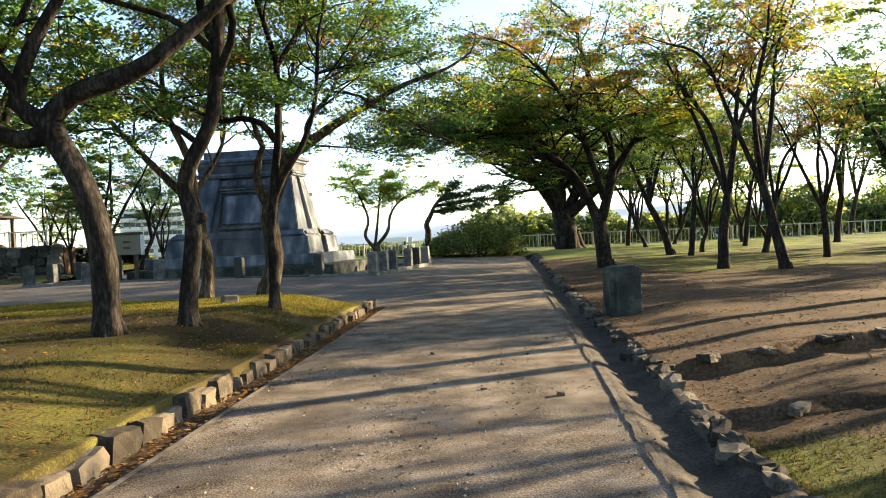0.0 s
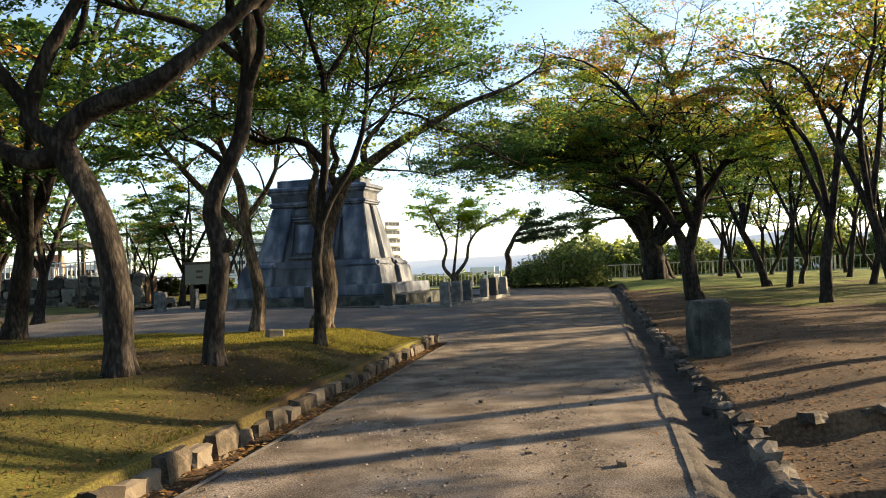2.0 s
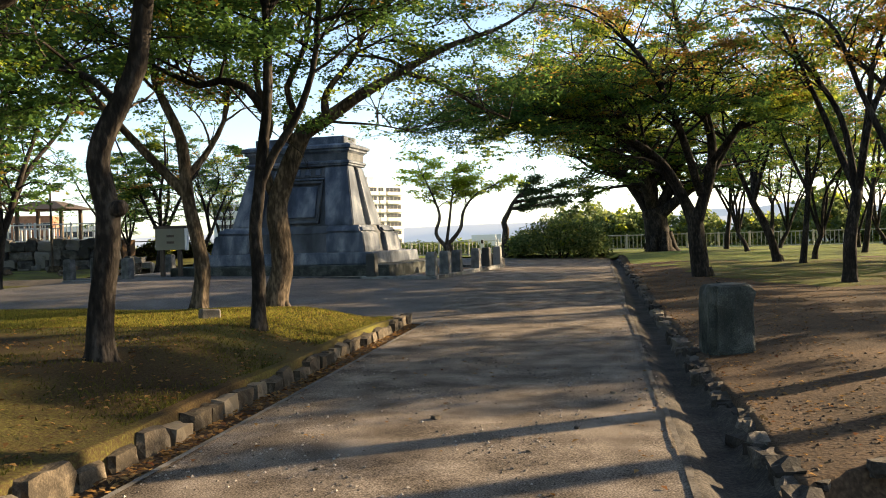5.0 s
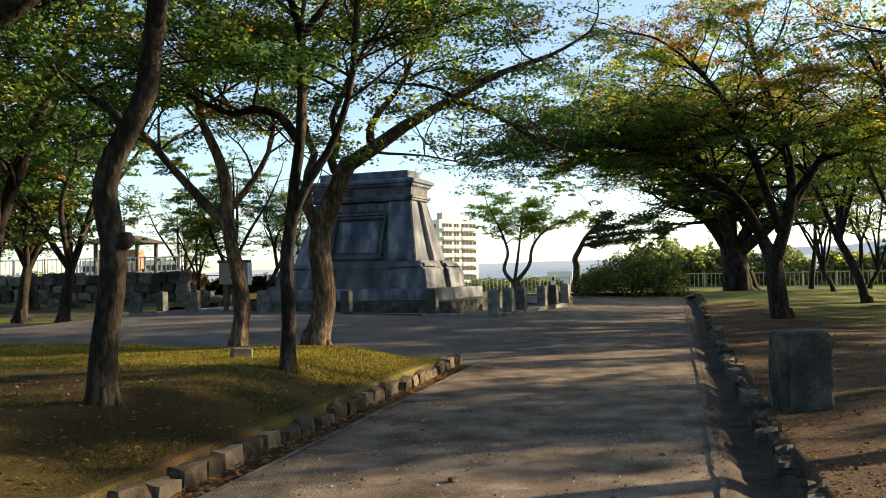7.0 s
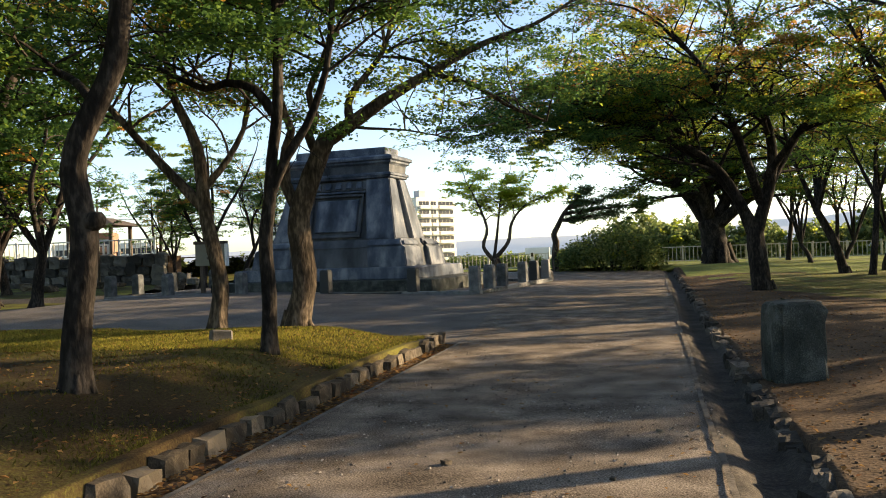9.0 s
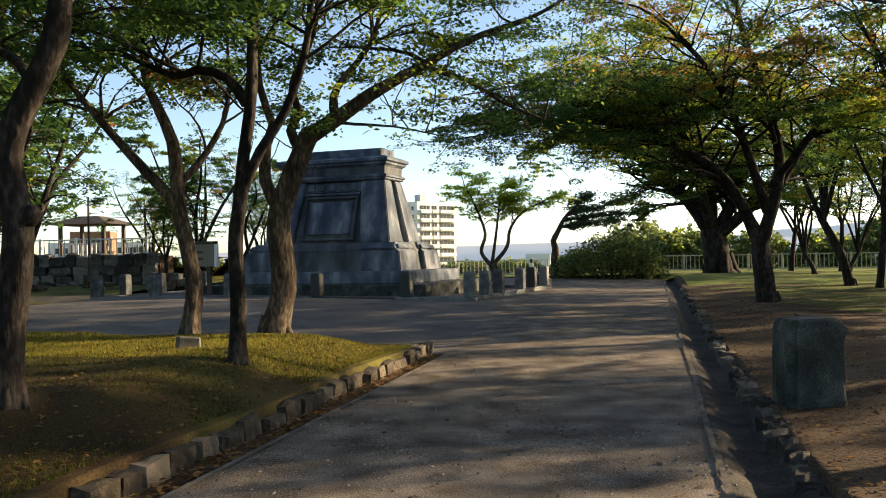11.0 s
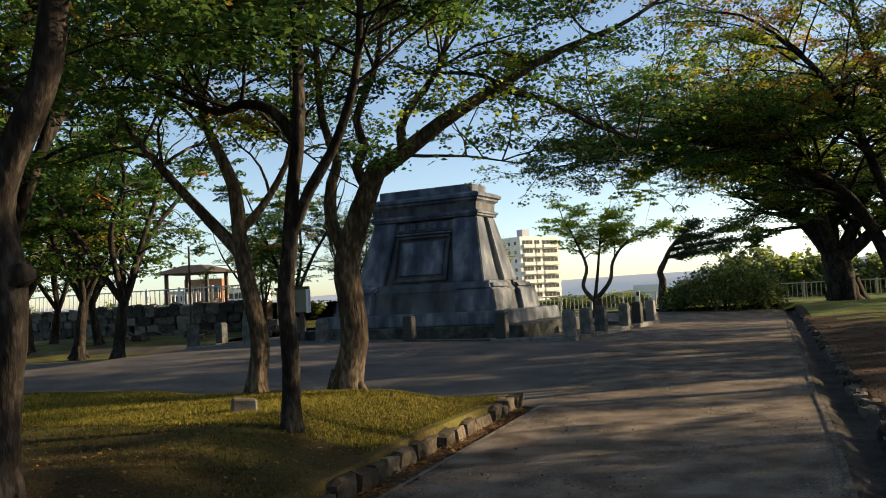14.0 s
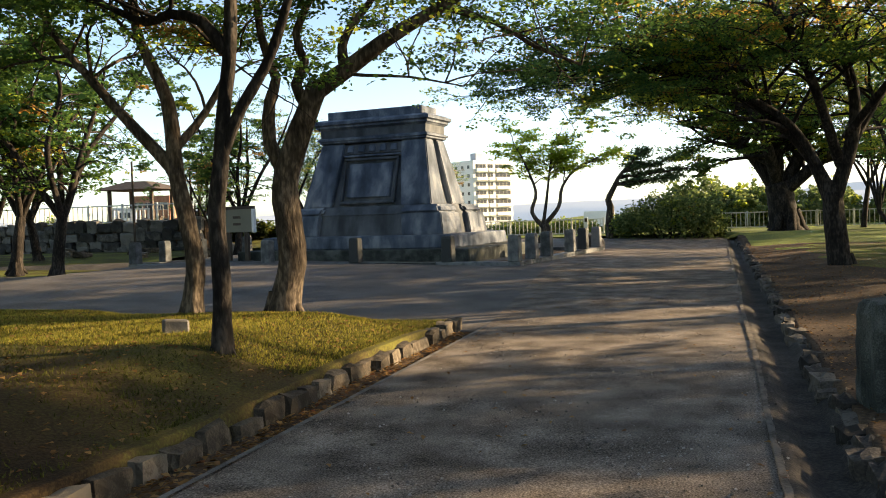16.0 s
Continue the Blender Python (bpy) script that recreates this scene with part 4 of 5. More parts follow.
S4 = stock_tree(34, (-16.2, 29.6, .02), 7.8, .2, (.3, 0), (9, .9, .12), "low dark park maple, some copies unseen and added for shade", 1.4, .1, 13, 5, .24, .12, .15, .13)
S5 = stock_tree(35, (16.2, 41.5, .12), 7.2, .13, (.5, .2), (4, 4, 1), "thin curving park maple on the far grass", .9, 1.5, 5, 3, .42, .3)
S6 = stock_tree(36, (12.6, 46.5, .15), 6.4, .12, (-.4, .3), (6, 3, .6), "slender several-stemmed park maple on the far grass", 1.2, 1.0, 9, 5, .18, .35)
for src, x, y, a, s in ((S5, 14.5, 49, 40, .9), (S6, 19, 49, 100, 1.0), (S6, 16.3, 53.5, 220, 1.1), (S6, 23, 55, 10, 1.1), (S1, 13.4, 27.2, 70, .78), (S5, 10.9, 33.6, 20, .9), (S6, 12.5, 37, 140, .95), (S2, 14.0, 33.7, 200, .9), (S2, 13.7, 55, 250, 1.0), (S1, 21, 41.7, 300, 1.1), (S3, 9.4, 58.4, 180, .6), 
                        (S2, 30, 58, 160, 1.2), (S2, 35, 54, 60, 1.2),
                        # unseen trees on the right, added to shade path, lawn and bank
                        (S7, 14.0, 14.3, 140, 1.1), (S3, 13.0, 8.5, 260, .9), (S4, 14.8, 19.9, 75, .92), (S4, 18.5, 30.8, 140, 1.0), (S4, 21.0, 33.6, 10, 1.0), (S4, 23.0, 38.4, 260, 1.0), (S3, 16.5, 11.8, 10, .95), (S1, 9.5, 7.0, 40, .9)):
    c = copy_thing(src, Matrix.Translation((x, y, .1)) @ Matrix.Rotation(radians(a), 4, "Z") @ Matrix.Scale(s, 4))
    c.scale = (s, s, s)
# trees left of the road, plus unseen ones added right and behind for shade
for src, x, y, a, s in ((S4, -18.6, 30.8, 80, 1.0), (S4, -22.5, 33.0, 150, 1.1), (S4, -21.8, 36.2, 220, .95), (S4, -27, 33, 300, 1.1), (S4, -25.5, 38, 10, .9), (S3, -13.8, 41.5, 200, .75), (S1, -17.3, 42.2, 120, .6), (S4, -31, 37, 40, 1.1), (S2, -36, 34, 260, 1.0),
                        (S4, -15, 20.5 - 4, 130, 1.1), (S4, -9.6, 17.0, 20, 1.1), (S4, -11.2, 12.6, 75, 1.0), (S4, -19, 14, 60, 1.2), (S4, -24, 24 - 8, 200, 1.2), (S4, -8.2, 7.8, 300, .95), (S4, -13, 10, 350, 1.1), (S1, -9.5, 56, 30, .55), (S1, 20.0, 21.6, 40, 1.0), (S4, 27.0, 28.0, 300, 1.0), (S4, 7.5, -2.0, 110, 1.0), (S4, -7.5, -3.5, 190, 1.0), (S4, -12.5, -8, 70, 1.1), (S4, 4.0, -13, 250, 1.1), (S4, -14.8, 39.5, 70, .85), (S4, -11.5, 48, 170, .7), (S4, -20, 46.5, 250, .7), (S4, -28, 29.5, 15, 1.05), (S6, -13.2, 44.5, 15, .8)):
    z = .1 if x > 0 else lawn_z(x, y) if y < 18 else .15
    c = copy_thing(src, Matrix.Translation((x, y, z)) @ Matrix.Rotation(radians(a), 4, "Z") @ Matrix.Scale(s, 4))
    c.scale = (s, s, s)

# small bright multi-stemmed maple beside the monument
YB = (-2.45, 45.5, 0.1)
make_tree("young_maple", YB, ([(0, 0, -.1), (.1, 0, .5), (.05, 0, .95)], .24, .2),
          [([(0, 0, .8), (-.5, 0, 1.5), (-.3, 0, 2.4), (-.7, 0, 3.6), (-1.2, 0, 4.6)], .11, .03, 1, .55), ([(0, 0, .85), (.7, .2, 1.7), (.9, .2, 2.6), (1.5, .3, 3.4), (2.5, .3, 3.9)], .11, .03, 1.2, .55), ([(0, 0, .9), (.15, .3, 2), (.3, .4, 3.2), (.5, .3, 4.6)], .09, .03, 1, .55)],
          41, "small multi-stemmed maple with bright yellow-green leaves", (.6, 8, .1), leaves=[L_YEL, L_BRIGHT, L_ORG], leaf=.13, per=9, reach=1.4, bark=M_BARK2)
# leaning pine
PB = (0.55, 51.0, 0.05)
ptubes = Tubes()
pr = random.Random(5)
pts, par = smooth_line([(0, 0, -.2), (-.05, 0, .9), (0, 0, 1.7), (-.1, 0, 2.1), (.2, 0, 2.7), (.45, 0, 3.2), (.85, 0, 3.7)], .2)
ptubes.add(pts, [.24 - .16 * u for u in par], 10, .07, pr)
pl = Leaves()
for x0, z0, x1, z1 in ((.3, 2.85, 3.2, 3.1), (.45, 3.2, 4.4, 3.6), (.7, 3.5, 3.6, 4.2), (.8, 3.6, 1.7, 4.5)):
    for dy in (-.7, .0, .7):
        line = [Vector((x0 + (x1 - x0) * u, dy * u, z0 + (z1 - z0) * u + pr.gauss(0, .05))) for u in (0, .25, .5, .75, 1)]
        ptubes.add(line, [.07, .06, .045, .03, .015], 5)
        for q in line[1:]:
            for k in range(3):
                pl.spray(q + Vector((pr.gauss(0, .25), pr.gauss(0, .25), .06)), 34, .42, .09, .13, pr, 0)
pine = new("pine_tree")
pine.location = PB
attach(new("trunk", mesh_of("trunk", ptubes.v, ptubes.f, M_BARK2, smooth=True)), pine)
attach(new("crown", pl.mesh("crown", [L_PINE], pr, 1.2)), pine)
tagged(pine, "crooked leaning pine with flat layered dark boughs", "tree")


# ---- shrubs ----
def shrub(name, base, sx, sy, h, seed, n, leaf, weights, label, kind=""):
    q = random.Random(seed)
    lv, tb = Leaves(), Tubes()
    for k in range(10):
        w, r = q.uniform(0, 6.28), q.uniform(.2, .8)
        e = Vector((r * sx * math.cos(w), r * sy * math.sin(w), h * q.uniform(.5, .85)))
        tb.add([Vector((e.x * .3, e.y * .3, -.1)), Vector((e.x * .6, e.y * .6, e.z * .5)), e], [.05, .035, .012], 5)
    for k in range(n):
        w, r = q.uniform(0, 6.28), math.sqrt(q.random())
        x, y = r * math.cos(w), r * math.sin(w)
        zt = h * math.sqrt(max(.05, 1 - .8 * r * r)) * (1 + .22 * noise.noise(Vector((x * sx * .8 + seed, y * sy * .8, 0))))
        z = zt * (q.random() ** .45)
        lv.spray(Vector((x * sx, y * sy, max(.05, z))), 9, .26, .1, leaf, q, pick(q, weights))
    root = new(name)
    root.location = base
    attach(new("stems", mesh_of("stems", tb.v, tb.f, M_BARK)), root)
    attach(new("foliage", lv.mesh("foliage", [L_SHRUB, L_YEL, L_ORG], q, 1.0)), root)
    return tagged(root, label, "shrub", "shrubs")


shrub("shrub", (3.5, 50.6, 0.08), 2.9, 1.7, 2.15, 51, 1000, .13, (8, .5, .1), "dense rounded green shrub at the end of the path")
shrub("shrub", (1.7, 52.5, 0), 1.3, 1.2, 1.5, 52, 450, .13, (7, .6, .1), "loose green shrub beside the pine")
shrub("shrub", (5.0, 51.6, 0.05), 1.3, 1.2, 1.6, 53, 450, .13, (8, .6, .1), "green shrub near the railing's end")
HS = shrub("hedge_shrub", (-12, 68, -.3), 3.2, 1.8, 2.4, 54, 470, .25, (8, 1.2, .1), "light green shrub growing beyond the railing")
HT = shrub("hedge_shrub", (8.5, 67, -.1), 3.0, 1.8, 2.9, 55, 470, .25, (8, 1, .1), "light green shrub growing beyond the railing")
hr = random.Random(9)
for k in range(26):
    x = -52 + k * 4.2
    s = hr.uniform(.75, 1.15) * (1.0 if x < 4 else 1.25)
    c = copy_thing(HS if k % 2 else HT, Matrix.Translation((x + hr.uniform(-.8, .8), 68.5 + hr.uniform(-1.5, 1.5), -.4)) @ Matrix.Rotation(hr.uniform(0, 6), 4, "Z"))
    c.scale = (s, s, s * (.62 if -14 < x < 0 else .95 if x < 4 else 1.25))

# unseen shrub row, added to keep low sun off the ground
for k in range(9):
    x, y = 17.5 + k * 1.35 + hr.uniform(-.8, .8), 7.5 + k * 3.7
    c = copy_thing(HT, Matrix.Translation((x, y, -.1)) @ Matrix.Rotation(hr.uniform(0, 6), 4, "Z"))
    c.scale = (.72, .72, hr.uniform(1.15, 1.65))
    tagged(c, "tall dense green shrub added out of view to shade the ground")

# ---- railing at the back ----
slat_bm = box_bm((-.022, -.014, .1), (.022, .014, 1.0))
slat_me = bpy.data.meshes.new("baluster")
slat_bm.to_mesh(slat_me)
slat_bm.free()
slat_me.materials.append(M_FENCE)


def railing(x0, y0, x1, y1, z0, label, gap=.26, h=1.05, material=None):
    root = new("railing")
    root.location = (x0, y0, z0)
    a = math.atan2(y1 - y0, x1 - x0)
    root.rotation_euler = (0, 0, a)
    L = math.hypot(x1 - x0, y1 - y0)
    m = material or M_FENCE
    part("top_rail", box_bm((0, -.03, h - .06), (L, .03, h), .01), m, root)
    part("bottom_rail", box_bm((0, -.022, .12), (L, .022, .17)), m, root)
    n = max(1, round(L / 2.0))
    for k in range(n + 1):
        part("post", box_bm((L * k / n - .05, -.05, -.15), (L * k / n + .05, .05, h + .06), .01), m, root)
    k = gap
    while k < L:
        b = new("baluster", slat_me)
        b.parent = root
        b.location = (k, 0, 0)
        k += gap
    return tagged(root, label, "railing")


railing(6.6, 60.2, 22, 58.5, .18, "cream-painted steel railing along the terrace edge")
railing(22.3, 58.4, 44, 52, .18, "cream-painted steel railing along the terrace edge", .4)
railing(-16, 62, .0, 60.8, .05, "cream-painted steel railing behind the monument")
fs = part("marker_post", box_bm((-.11, -.05, 0), (.11, .05, 1.2), .01), M_WHITE, None)
fs.location = (-1.0, 58.5, .02)
part("marker_panel", box_bm((-.08, -.056, .9), (.08, -.05, 1.14)), M_WOODDK, fs)
tagged(fs, "small white marker post with a dark panel", "sign")

# ---- stone wall, railing and shelter on the far left ----
wall = tagged(new("rubble_wall"), "dark retaining wall of big rough stones", "wall", kind="structure")
wq = random.Random(8)
bm = box_bm((-45, 0.15, -.2), (-.3, 1.3, 1.62))
core = part("wall_core", bm, M_DIRT, wall)
wall.location = (-17.6, 42.5, .08)
wall.rotation_euler = (0, 0, radians(-6))
wall_me = []
for k in range(10):
    bm = rock_bm((wq.uniform(.5, .95), .5, wq.uniform(.38, .6)), wq, 2, .14)
    me = bpy.data.meshes.new("wall_stone")
    bm.to_mesh(me)
    bm.free()
    me.materials.append(M_WALL)
    wall_me.append(me)
for row in range(4):
    x = -.2 - wq.uniform(0, .4)
    while x > -24:
        me = wq.choice(wall_me)
        xs = [v.co.x for v in me.vertices]
        w = max(xs) - min(xs)
        st = new("wall_stone", me)
        st.parent = wall
        st.location = (x - w / 2, .12 + wq.uniform(-.06, .06) + .03 * row, -.1 + row * .42)
        st.rotation_euler = (wq.uniform(-.08, .08), wq.uniform(-.08, .08), wq.uniform(-.1, .1))
        x -= w * .96
# stepped end stones
for k, (x, z) in enumerate(((.35, 0), (.9, 0), (.4, .4))):
    st = new("wall_stone", wall_me[k])
    st.parent = wall
    st.location = (x, .25, -.1 + z)
up = strip("upper_terrace", spaced(43.8, 70, 1.0, 1.5), lambda y: -70.0, lambda y: -18.5, 30, lambda x, y: 1.62, M_DIRT, "earth terrace above the retaining wall", "ground")
railing(-60, 48.6, -19.5, 44.6, 1.62, "white-painted railing along the upper terrace", .3, 1.0, M_WHITE)
gz = new("shelter")
gz.location = (-25.8, 50.5, 1.62)
tagged(gz, "dark open park shelter with a low hipped roof", "shelter")
for sx in (-1.3, 1.3):
    for sy in (-1.1, 1.1):
        part("post", box_bm((sx - .09, sy - .09, 0), (sx + .09, sy + .09, 2.0), .01), M_WOODDK, gz)
part("roof", box_bm((-2.0, -1.8, 1.95), (2.0, 1.8, 2.45), .02, taper=(1.4, 1.3)), M_WOODDK, gz, "dark hipped roof")
for z in (.12, .82):
    part("rail", box_bm((-1.2, -1.14, z), (1.2, -1.06, z + .08), .01), M_WHITE, gz, "white rail")
for k in range(9):
    part("baluster", box_bm((-1.13 + .27 * k, -1.125, .2), (-1.03 + .27 * k, -1.075, .82), .01), M_WHITE, gz, "white baluster")
part("bench", box_bm((-1.0, .3, .38), (1.0, .75, .46), .01), M_WOODDK, gz)
for sx in (-.85, .85):
    part("bench_leg", box_bm((sx - .05, .35, 0), (sx + .05, .7, .38)), M_WOODDK, gz)
lp = Tubes()
lp.add([(0, 0, 0), (0, 0, 2), (0, 0, 4.2)], [.06, .05, .045], 8)
lamp = new("lamp_post", mesh_of("lamp_post", lp.v, lp.f, M_WOODDK))
lamp.location = (-20.6, 41.2, .25)
tagged(lamp, "thin dark pole standing before the stone wall", "pole")
# broken stones on the earth before the wall
for k in range(14):
    st = part("stone", rock_bm((wq.uniform(.3, .8), wq.uniform(.25, .5), wq.uniform(.15, .35)), wq, 2, .2), M_KERB, None)
    x, y = wq.uniform(-25, -14.5), wq.uniform(36, 41.3)
    st.location = (x, y, .22 + .06 * sstep(31, 40, y))
    st.rotation_euler = (0, 0, wq.uniform(0, 3))
    tagged(st, "rough reddish-grey stone lying before the wall", "stone", "loose stones")


# ---- distance ----
def apartment(name, loc, turn, width, depth, storeys, label, front, side_m, tower=True):
    """A block with balcony bands on its front and small windows on its side."""
    root = new(name)
    root.location = loc
    root.rotation_euler = (0, 0, turn)
    h = storeys * 2.95
    part("wall", box_bm((0, 0, -20), (width, depth, h + .8), .05), front, root)
    if tower:
        part("stair_tower", box_bm((width * .3, depth * .4, h + .804), (width * .3 + 3.0, depth * .4 + 3.0, h + 3.6), .05), side_m, root)
    for k in range(storeys):
        z = k * 2.95
        for x0, x1 in ((.06, .32), (.36, .5), (.56, .95)):
            w = part("window", box_bm((width * x0, -.06, z + 1.1), (width * x1, -.02, z + 2.5)), M_FENCE, root)
            m = max(2, round(width * (x1 - x0) / 1.6))
            for i in range(m):
                a, b = (width * (x0 + (x1 - x0) * (i + e) / m) for e in (0, 1))
                part("pane", box_bm((a + .06, -.075, z + 1.16), (b - .06, -.065, z + 2.44)), M_GLASS, w)
            part("balcony", box_bm((width * x0 - .1, -1.1, z - .1), (width * x1 + .1, -.07, z + 1.0), .03), front, root)
        for j in range(3):
            y0 = depth * (.15 + .28 * j)
            w = part("window", box_bm((-.06, y0, z + 1.0), (-.02, y0 + 1.3, z + 2.2)), M_FENCE, root)
            for i in range(2):
                part("pane", box_bm((-.075, y0 + .05 + .62 * i, z + 1.05), (-.065, y0 + .63 + .62 * i, z + 2.15)), M_GLASS, w)
    return tagged(root, label, "building")


apartment("apartment_building", (-46.2, 286, -4.6), radians(48), 17.0, 12.0, 8, "white eight-storey apartment block beyond the trees", M_FACADE, M_FACADE2)
apartment("apartment_building", (-64, 330, -4.6), radians(48), 10.0, 13.0, 8, "grey apartment block beside the white one", M_FACADE2, M_FACADE2, False)
apartment("apartment_building", (-98, 286, -10), radians(6), 21.0, 13.0, 8, "wide pale apartment block far beyond the wall", M_FACADE, M_FACADE2, False)
apartment("apartment_building", (-118, 190, -9.5), radians(20), 24.0, 13.0, 5, "low white building beyond the upper terrace", M_FACADE, M_FACADE2, False)
apartment("apartment_building", (-88, 150, -8.5), radians(20), 7.0, 8.0, 5, "narrow brown-brick building beyond the shelter", M_BROWNTILE, M_BROWNTILE, False)
apartment("apartment_building", (70, 150, -10), radians(-15), 14.0, 10.0, 4, "pale building glimpsed through the trees", M_FACADE, M_FACADE2, False)
# low town roofs
tq = random.Random(12)
for k in range(40):
    x, y = tq.uniform(-420, 420), tq.uniform(330, 600)
    w, h = tq.uniform(10, 26), tq.uniform(3, 9)
    t = part("far_building", box_bm((0, 0, -9), (w, w * .7, h - 7), .1), M_CITY if k % 3 else M_FACADE, None)
    t.location = (x, y, 0)
    tagged(t, "plain pale town building far away", "building", "distant town")
# hills
for k, (y0, hh, lb) in enumerate(((1900, 46, "hazy blue hills along the horizon"), (2600, 100, "pale blue mountain ridge on the horizon"))):
    v, fc = [], []
    xs = [-2600 + 52 * i for i in range(101)]
    for x in xs:
        z = hh * (.45 + .4 * noise.noise(Vector((x * .0011 + k * 7, 1.5, 0))) + .16 * noise.noise(Vector((x * .005, 4 + k, 0))))
        z *= .75 + .45 * sstep(-300, 900, x)
        v += [(x, y0, -20), (x, y0 + 60, max(4, z)), (x, y0 + 500, max(4, z) * .6)]
    for i in range(len(xs) - 1):
        a = i * 3
        fc += [(a, a + 3, a + 4, a + 1), (a + 1, a + 4, a + 5, a + 2)]
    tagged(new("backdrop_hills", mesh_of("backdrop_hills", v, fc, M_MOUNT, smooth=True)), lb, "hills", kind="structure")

# ---- small things on the ground ----
def scatter_flat(name, n, place, size, material, seed, label, cat, tilt=.14):
    q = random.Random(seed)
    lv = Leaves()
    for _ in range(n):
        p = place(q)
        if p:
            lv.p.append((Vector(p), size * q.uniform(.6, 1.3)))
            lv.m.append(0)
    return tagged(new(name, lv.mesh(name, [material], q, tilt)), label, cat, kind="stuff")


def on_bank(q):
    y = q.uniform(3, 40)
    x = ditch_r(y) + .15 + q.random() ** 1.5 * 14
    return (x, y, bank_z(x, y) + .012)


def on_path(q):
    y = q.uniform(2, 30)
    x = q.uniform(edge_l(y), ditch_l(y))
    if q.random() > .35 and edge_l(y) + .5 < x < ditch_l(y) - .4:
        return None
    return (x, y, .012 + path_z(x, y))


def in_gutter(q):
    y = q.uniform(2, 17.2)
    x = q.uniform(kerb_x(y) + .02, edge_l(y))
    return (x, y, .0)


def on_lawn(q):
    y = q.uniform(4, 18)
    x = kerb_x(min(y, 17)) - .25 - q.random() ** 1.4 * 12
    return (x, y, lawn_z(x, y) + .02)


scatter_flat("fallen_leaves", 9000, on_bank, .045, L_FALL, 61, "dry brown leaves scattered over the earth", "leaves")
scatter_flat("fallen_leaves", 800, on_path, .042, L_FALL, 62, "a few dry leaves on the gravel path", "leaves")
scatter_flat("fallen_leaves", 1500, in_gutter, .05, L_FALL, 63, "dry leaves gathered along the kerb", "leaves")
scatter_flat("fallen_leaves", 5200, on_lawn, .045, L_FALL, 64, "dry leaves on the lawn", "leaves")


def grass(name, n, place, h, seed, label):
    q = random.Random(seed)
    v, f = [], []
    for _ in range(n):
        p = place(q)
        if not p:
            continue
        x, y, z = p
        w, hh, b = q.uniform(0, 6.28), h * q.uniform(.5, 1.4), q.uniform(.004, .008)
        dx, dy = math.cos(w) * b, math.sin(w) * b
        lx, ly = q.gauss(0, .5) * hh, q.gauss(0, .5) * hh
        k = len(v)
        v += [(x - dx, y - dy, z), (x + dx, y + dy, z), (x + lx, y + ly, z + hh)]
        f.append((k, k + 1, k + 2))
    return tagged(new(name, mesh_of(name, v, f, L_GRASSB)), label, "grass", kind="stuff")


def lawn_blade(q):
    y = q.uniform(5, 18.4)
    x = kerb_x(min(y, 17)) - .2 - q.random() ** 1.6 * 9
    if noise.noise(Vector((x * .8, y * .8, 11))) + q.gauss(0, .25) < .12 - .5 * sstep(12.5, 15.5, y):
        return None
    return (x, y, lawn_z(x, y) - .005)


def far_blade(q):
    x, y = q.uniform(6.5, 24), q.uniform(45, 59)
    return (x, y, .17)


grass("grass_tufts", 110000, lawn_blade, .032, 71, "short thin grass and moss on the lawn")


def bank_blade(q):
    y = q.uniform(1.5, 5.7)
    x = moss_left(y) + .1 + q.random() ** 1.3 * 5
    if noise.noise(Vector((x * .9, y * .9, 15))) + q.gauss(0, .25) < -.05:
        return None
    return (x, y, bank_z(x, y) + .002)


grass("grass_tufts", 22000, bank_blade, .03, 73, "short green turf on the bank beside the ditch")


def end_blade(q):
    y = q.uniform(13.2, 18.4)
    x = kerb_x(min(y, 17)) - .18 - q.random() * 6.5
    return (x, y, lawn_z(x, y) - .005)


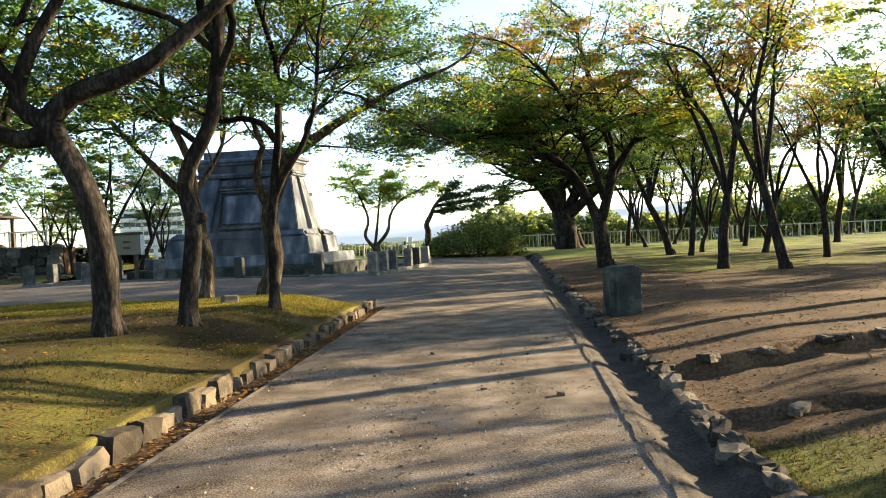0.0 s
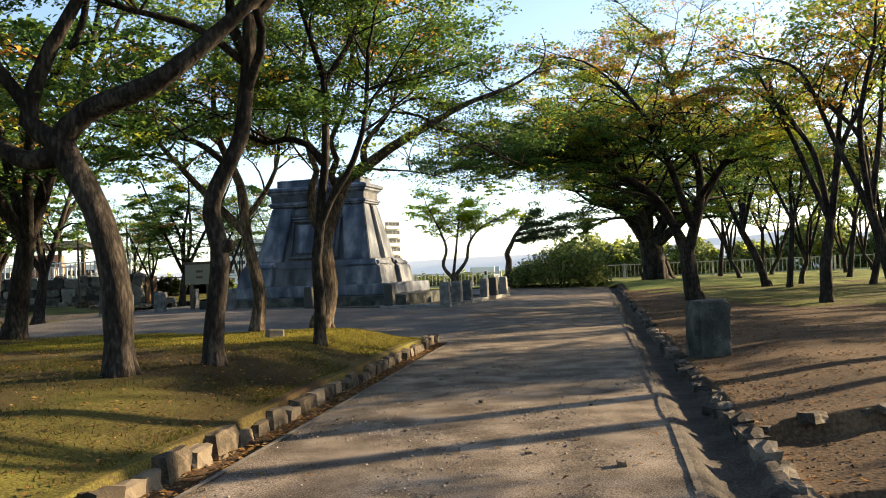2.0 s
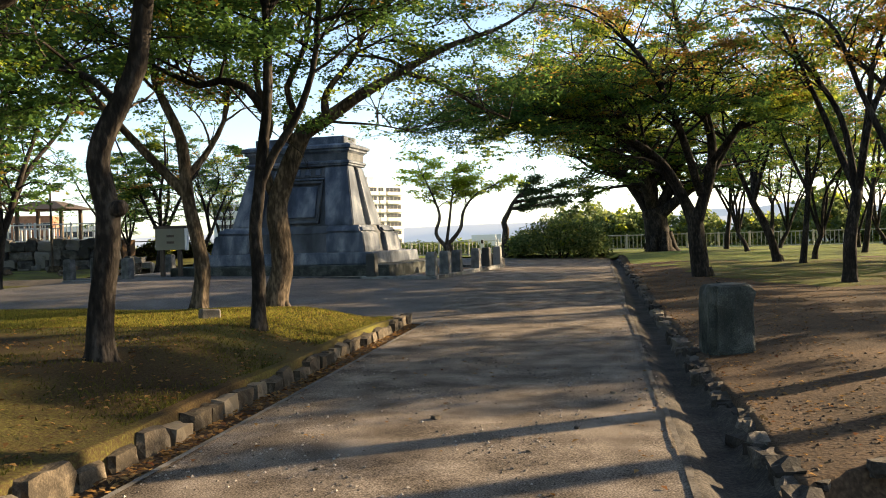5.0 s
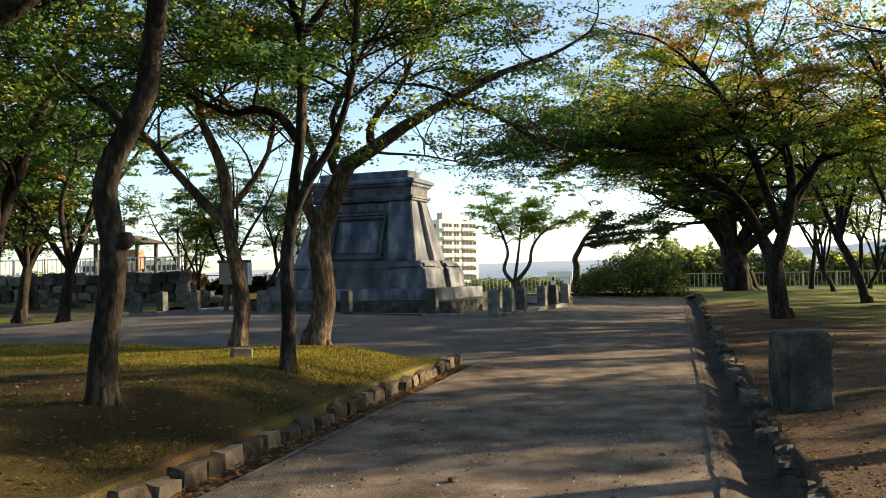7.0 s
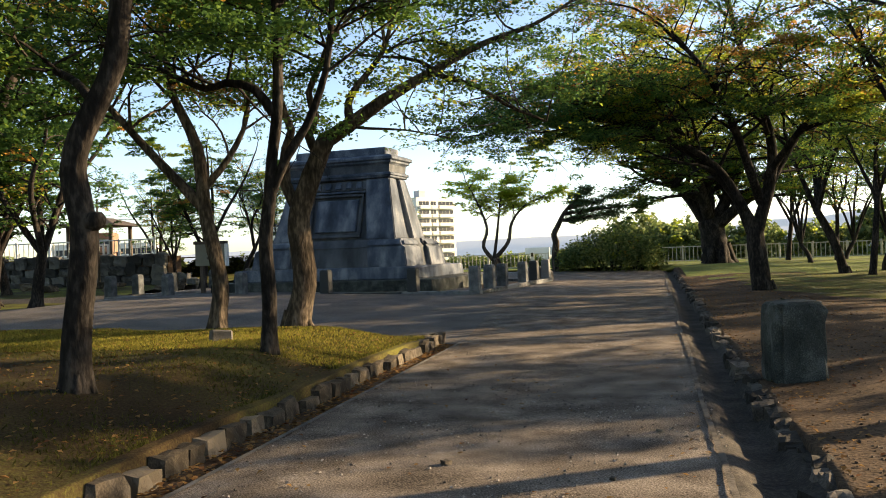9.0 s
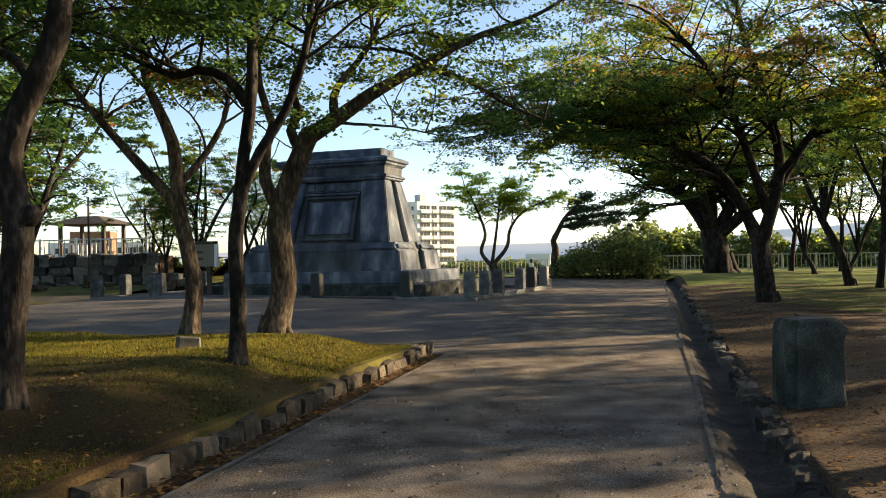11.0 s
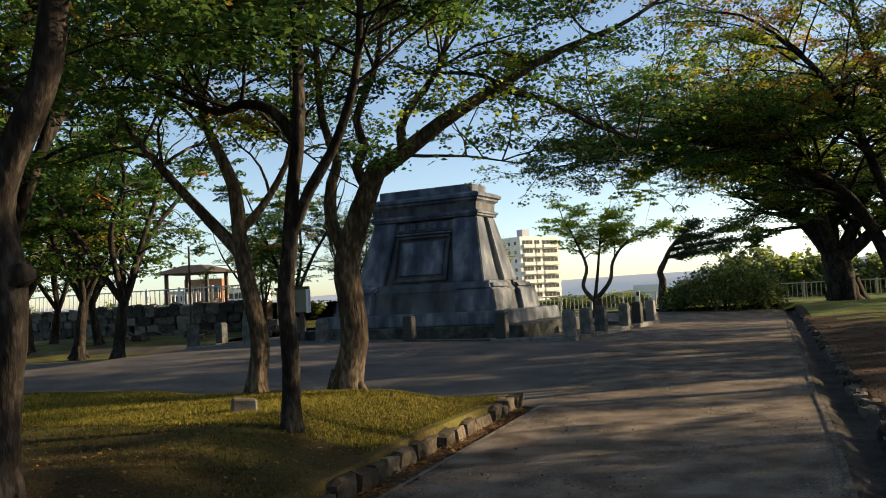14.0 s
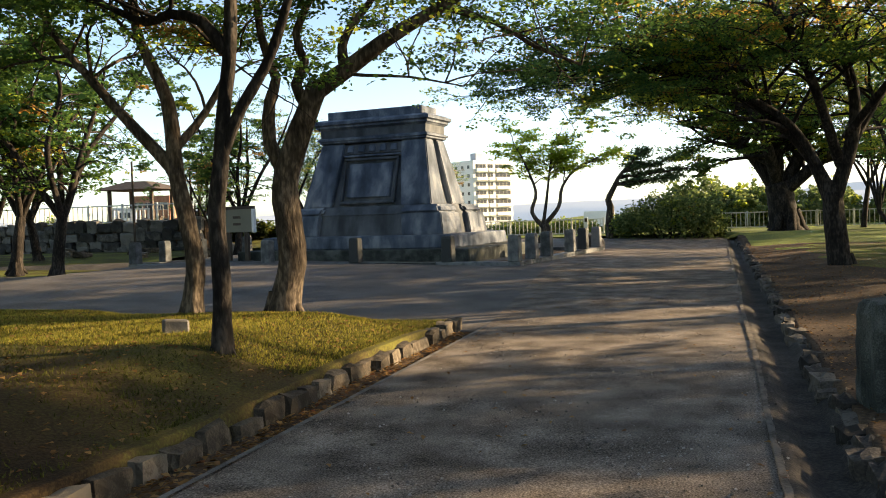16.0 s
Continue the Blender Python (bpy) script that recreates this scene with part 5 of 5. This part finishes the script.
# brighter, yellower blades than the lawn's own paint in the sun there
tufts = grass("grass_tufts", 80000, end_blade, .034, 72, "yellow-green grass at the lawn's end with sunlight put into its colour")
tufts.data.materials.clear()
tufts.data.materials.append(leaf_mat("sun_tinted_grass", [(0.12, 0.115, 0.02), (0.2, 0.19, 0.03), (0.31, 0.27, 0.045), (0.31, 0.23, 0.07)], 0.4, 0.0))

pq = random.Random(78)
pv, pf = [], []
for k in range(16000):
    y = 3.5 + 20 * pq.random() ** 1.3
    x = ditch_r(y) + .12 + 9 * pq.random() ** 1.4
    if noise.noise(Vector((x * .9, y * .9, 21))) + pq.uniform(-.4, .4) < .08:
        continue
    s = .005 + .015 * pq.random() ** 3
    z = bank_z(x, y) + s * .2
    b = len(pv)
    w = pq.uniform(0, 3)
    for dx, dy, dz in ((1, 0, 0), (-.4, .9, 0), (-.6, -.8, 0), (.1, 0, .7), (0, .1, -.5)):
        pv.append((x + s * (dx * math.cos(w) - dy * math.sin(w)), y + s * (dx * math.sin(w) + dy * math.cos(w)), z + s * dz))
    pf += [(b, b + 1, b + 3), (b + 1, b + 2, b + 3), (b + 2, b, b + 3), (b + 1, b, b + 4), (b + 2, b + 1, b + 4), (b, b + 2, b + 4)]
tagged(new("earth_clods", mesh_of("earth_clods", pv, pf, M_CLOD)), "crumbled earth clods and twigs on the trodden bank", "earth", kind="stuff")

pq = random.Random(77)
pv, pf = [], []
for k in range(26000):
    y = 2 + 20 * pq.random() ** 1.4
    x = pq.uniform(edge_l(y), ditch_l(y) + .05)
    if noise.noise(Vector((x * 1.1, y * 0.9, 11))) + pq.uniform(-.35, .35) < .16:
        continue
    s = .0035 + .013 * pq.random() ** 4
    z = path_z(x, y) + s * .25
    b = len(pv)
    w = pq.uniform(0, 3)
    for dx, dy, dz in ((1, 0, 0), (-.4, .9, 0), (-.6, -.8, 0), (.1, 0, .75), (0, .1, -.5)):
        pv.append((x + s * (dx * math.cos(w) - dy * math.sin(w)), y + s * (dx * math.sin(w) + dy * math.cos(w)), z + s * dz))
    pf += [(b, b + 1, b + 3), (b + 1, b + 2, b + 3), (b + 2, b, b + 3), (b + 1, b, b + 4), (b + 2, b + 1, b + 4), (b, b + 2, b + 4)]
tagged(new("pebbles", mesh_of("pebbles", pv, pf, M_PEB)), "loose small pebbles on the gravel", "pebbles", kind="stuff")
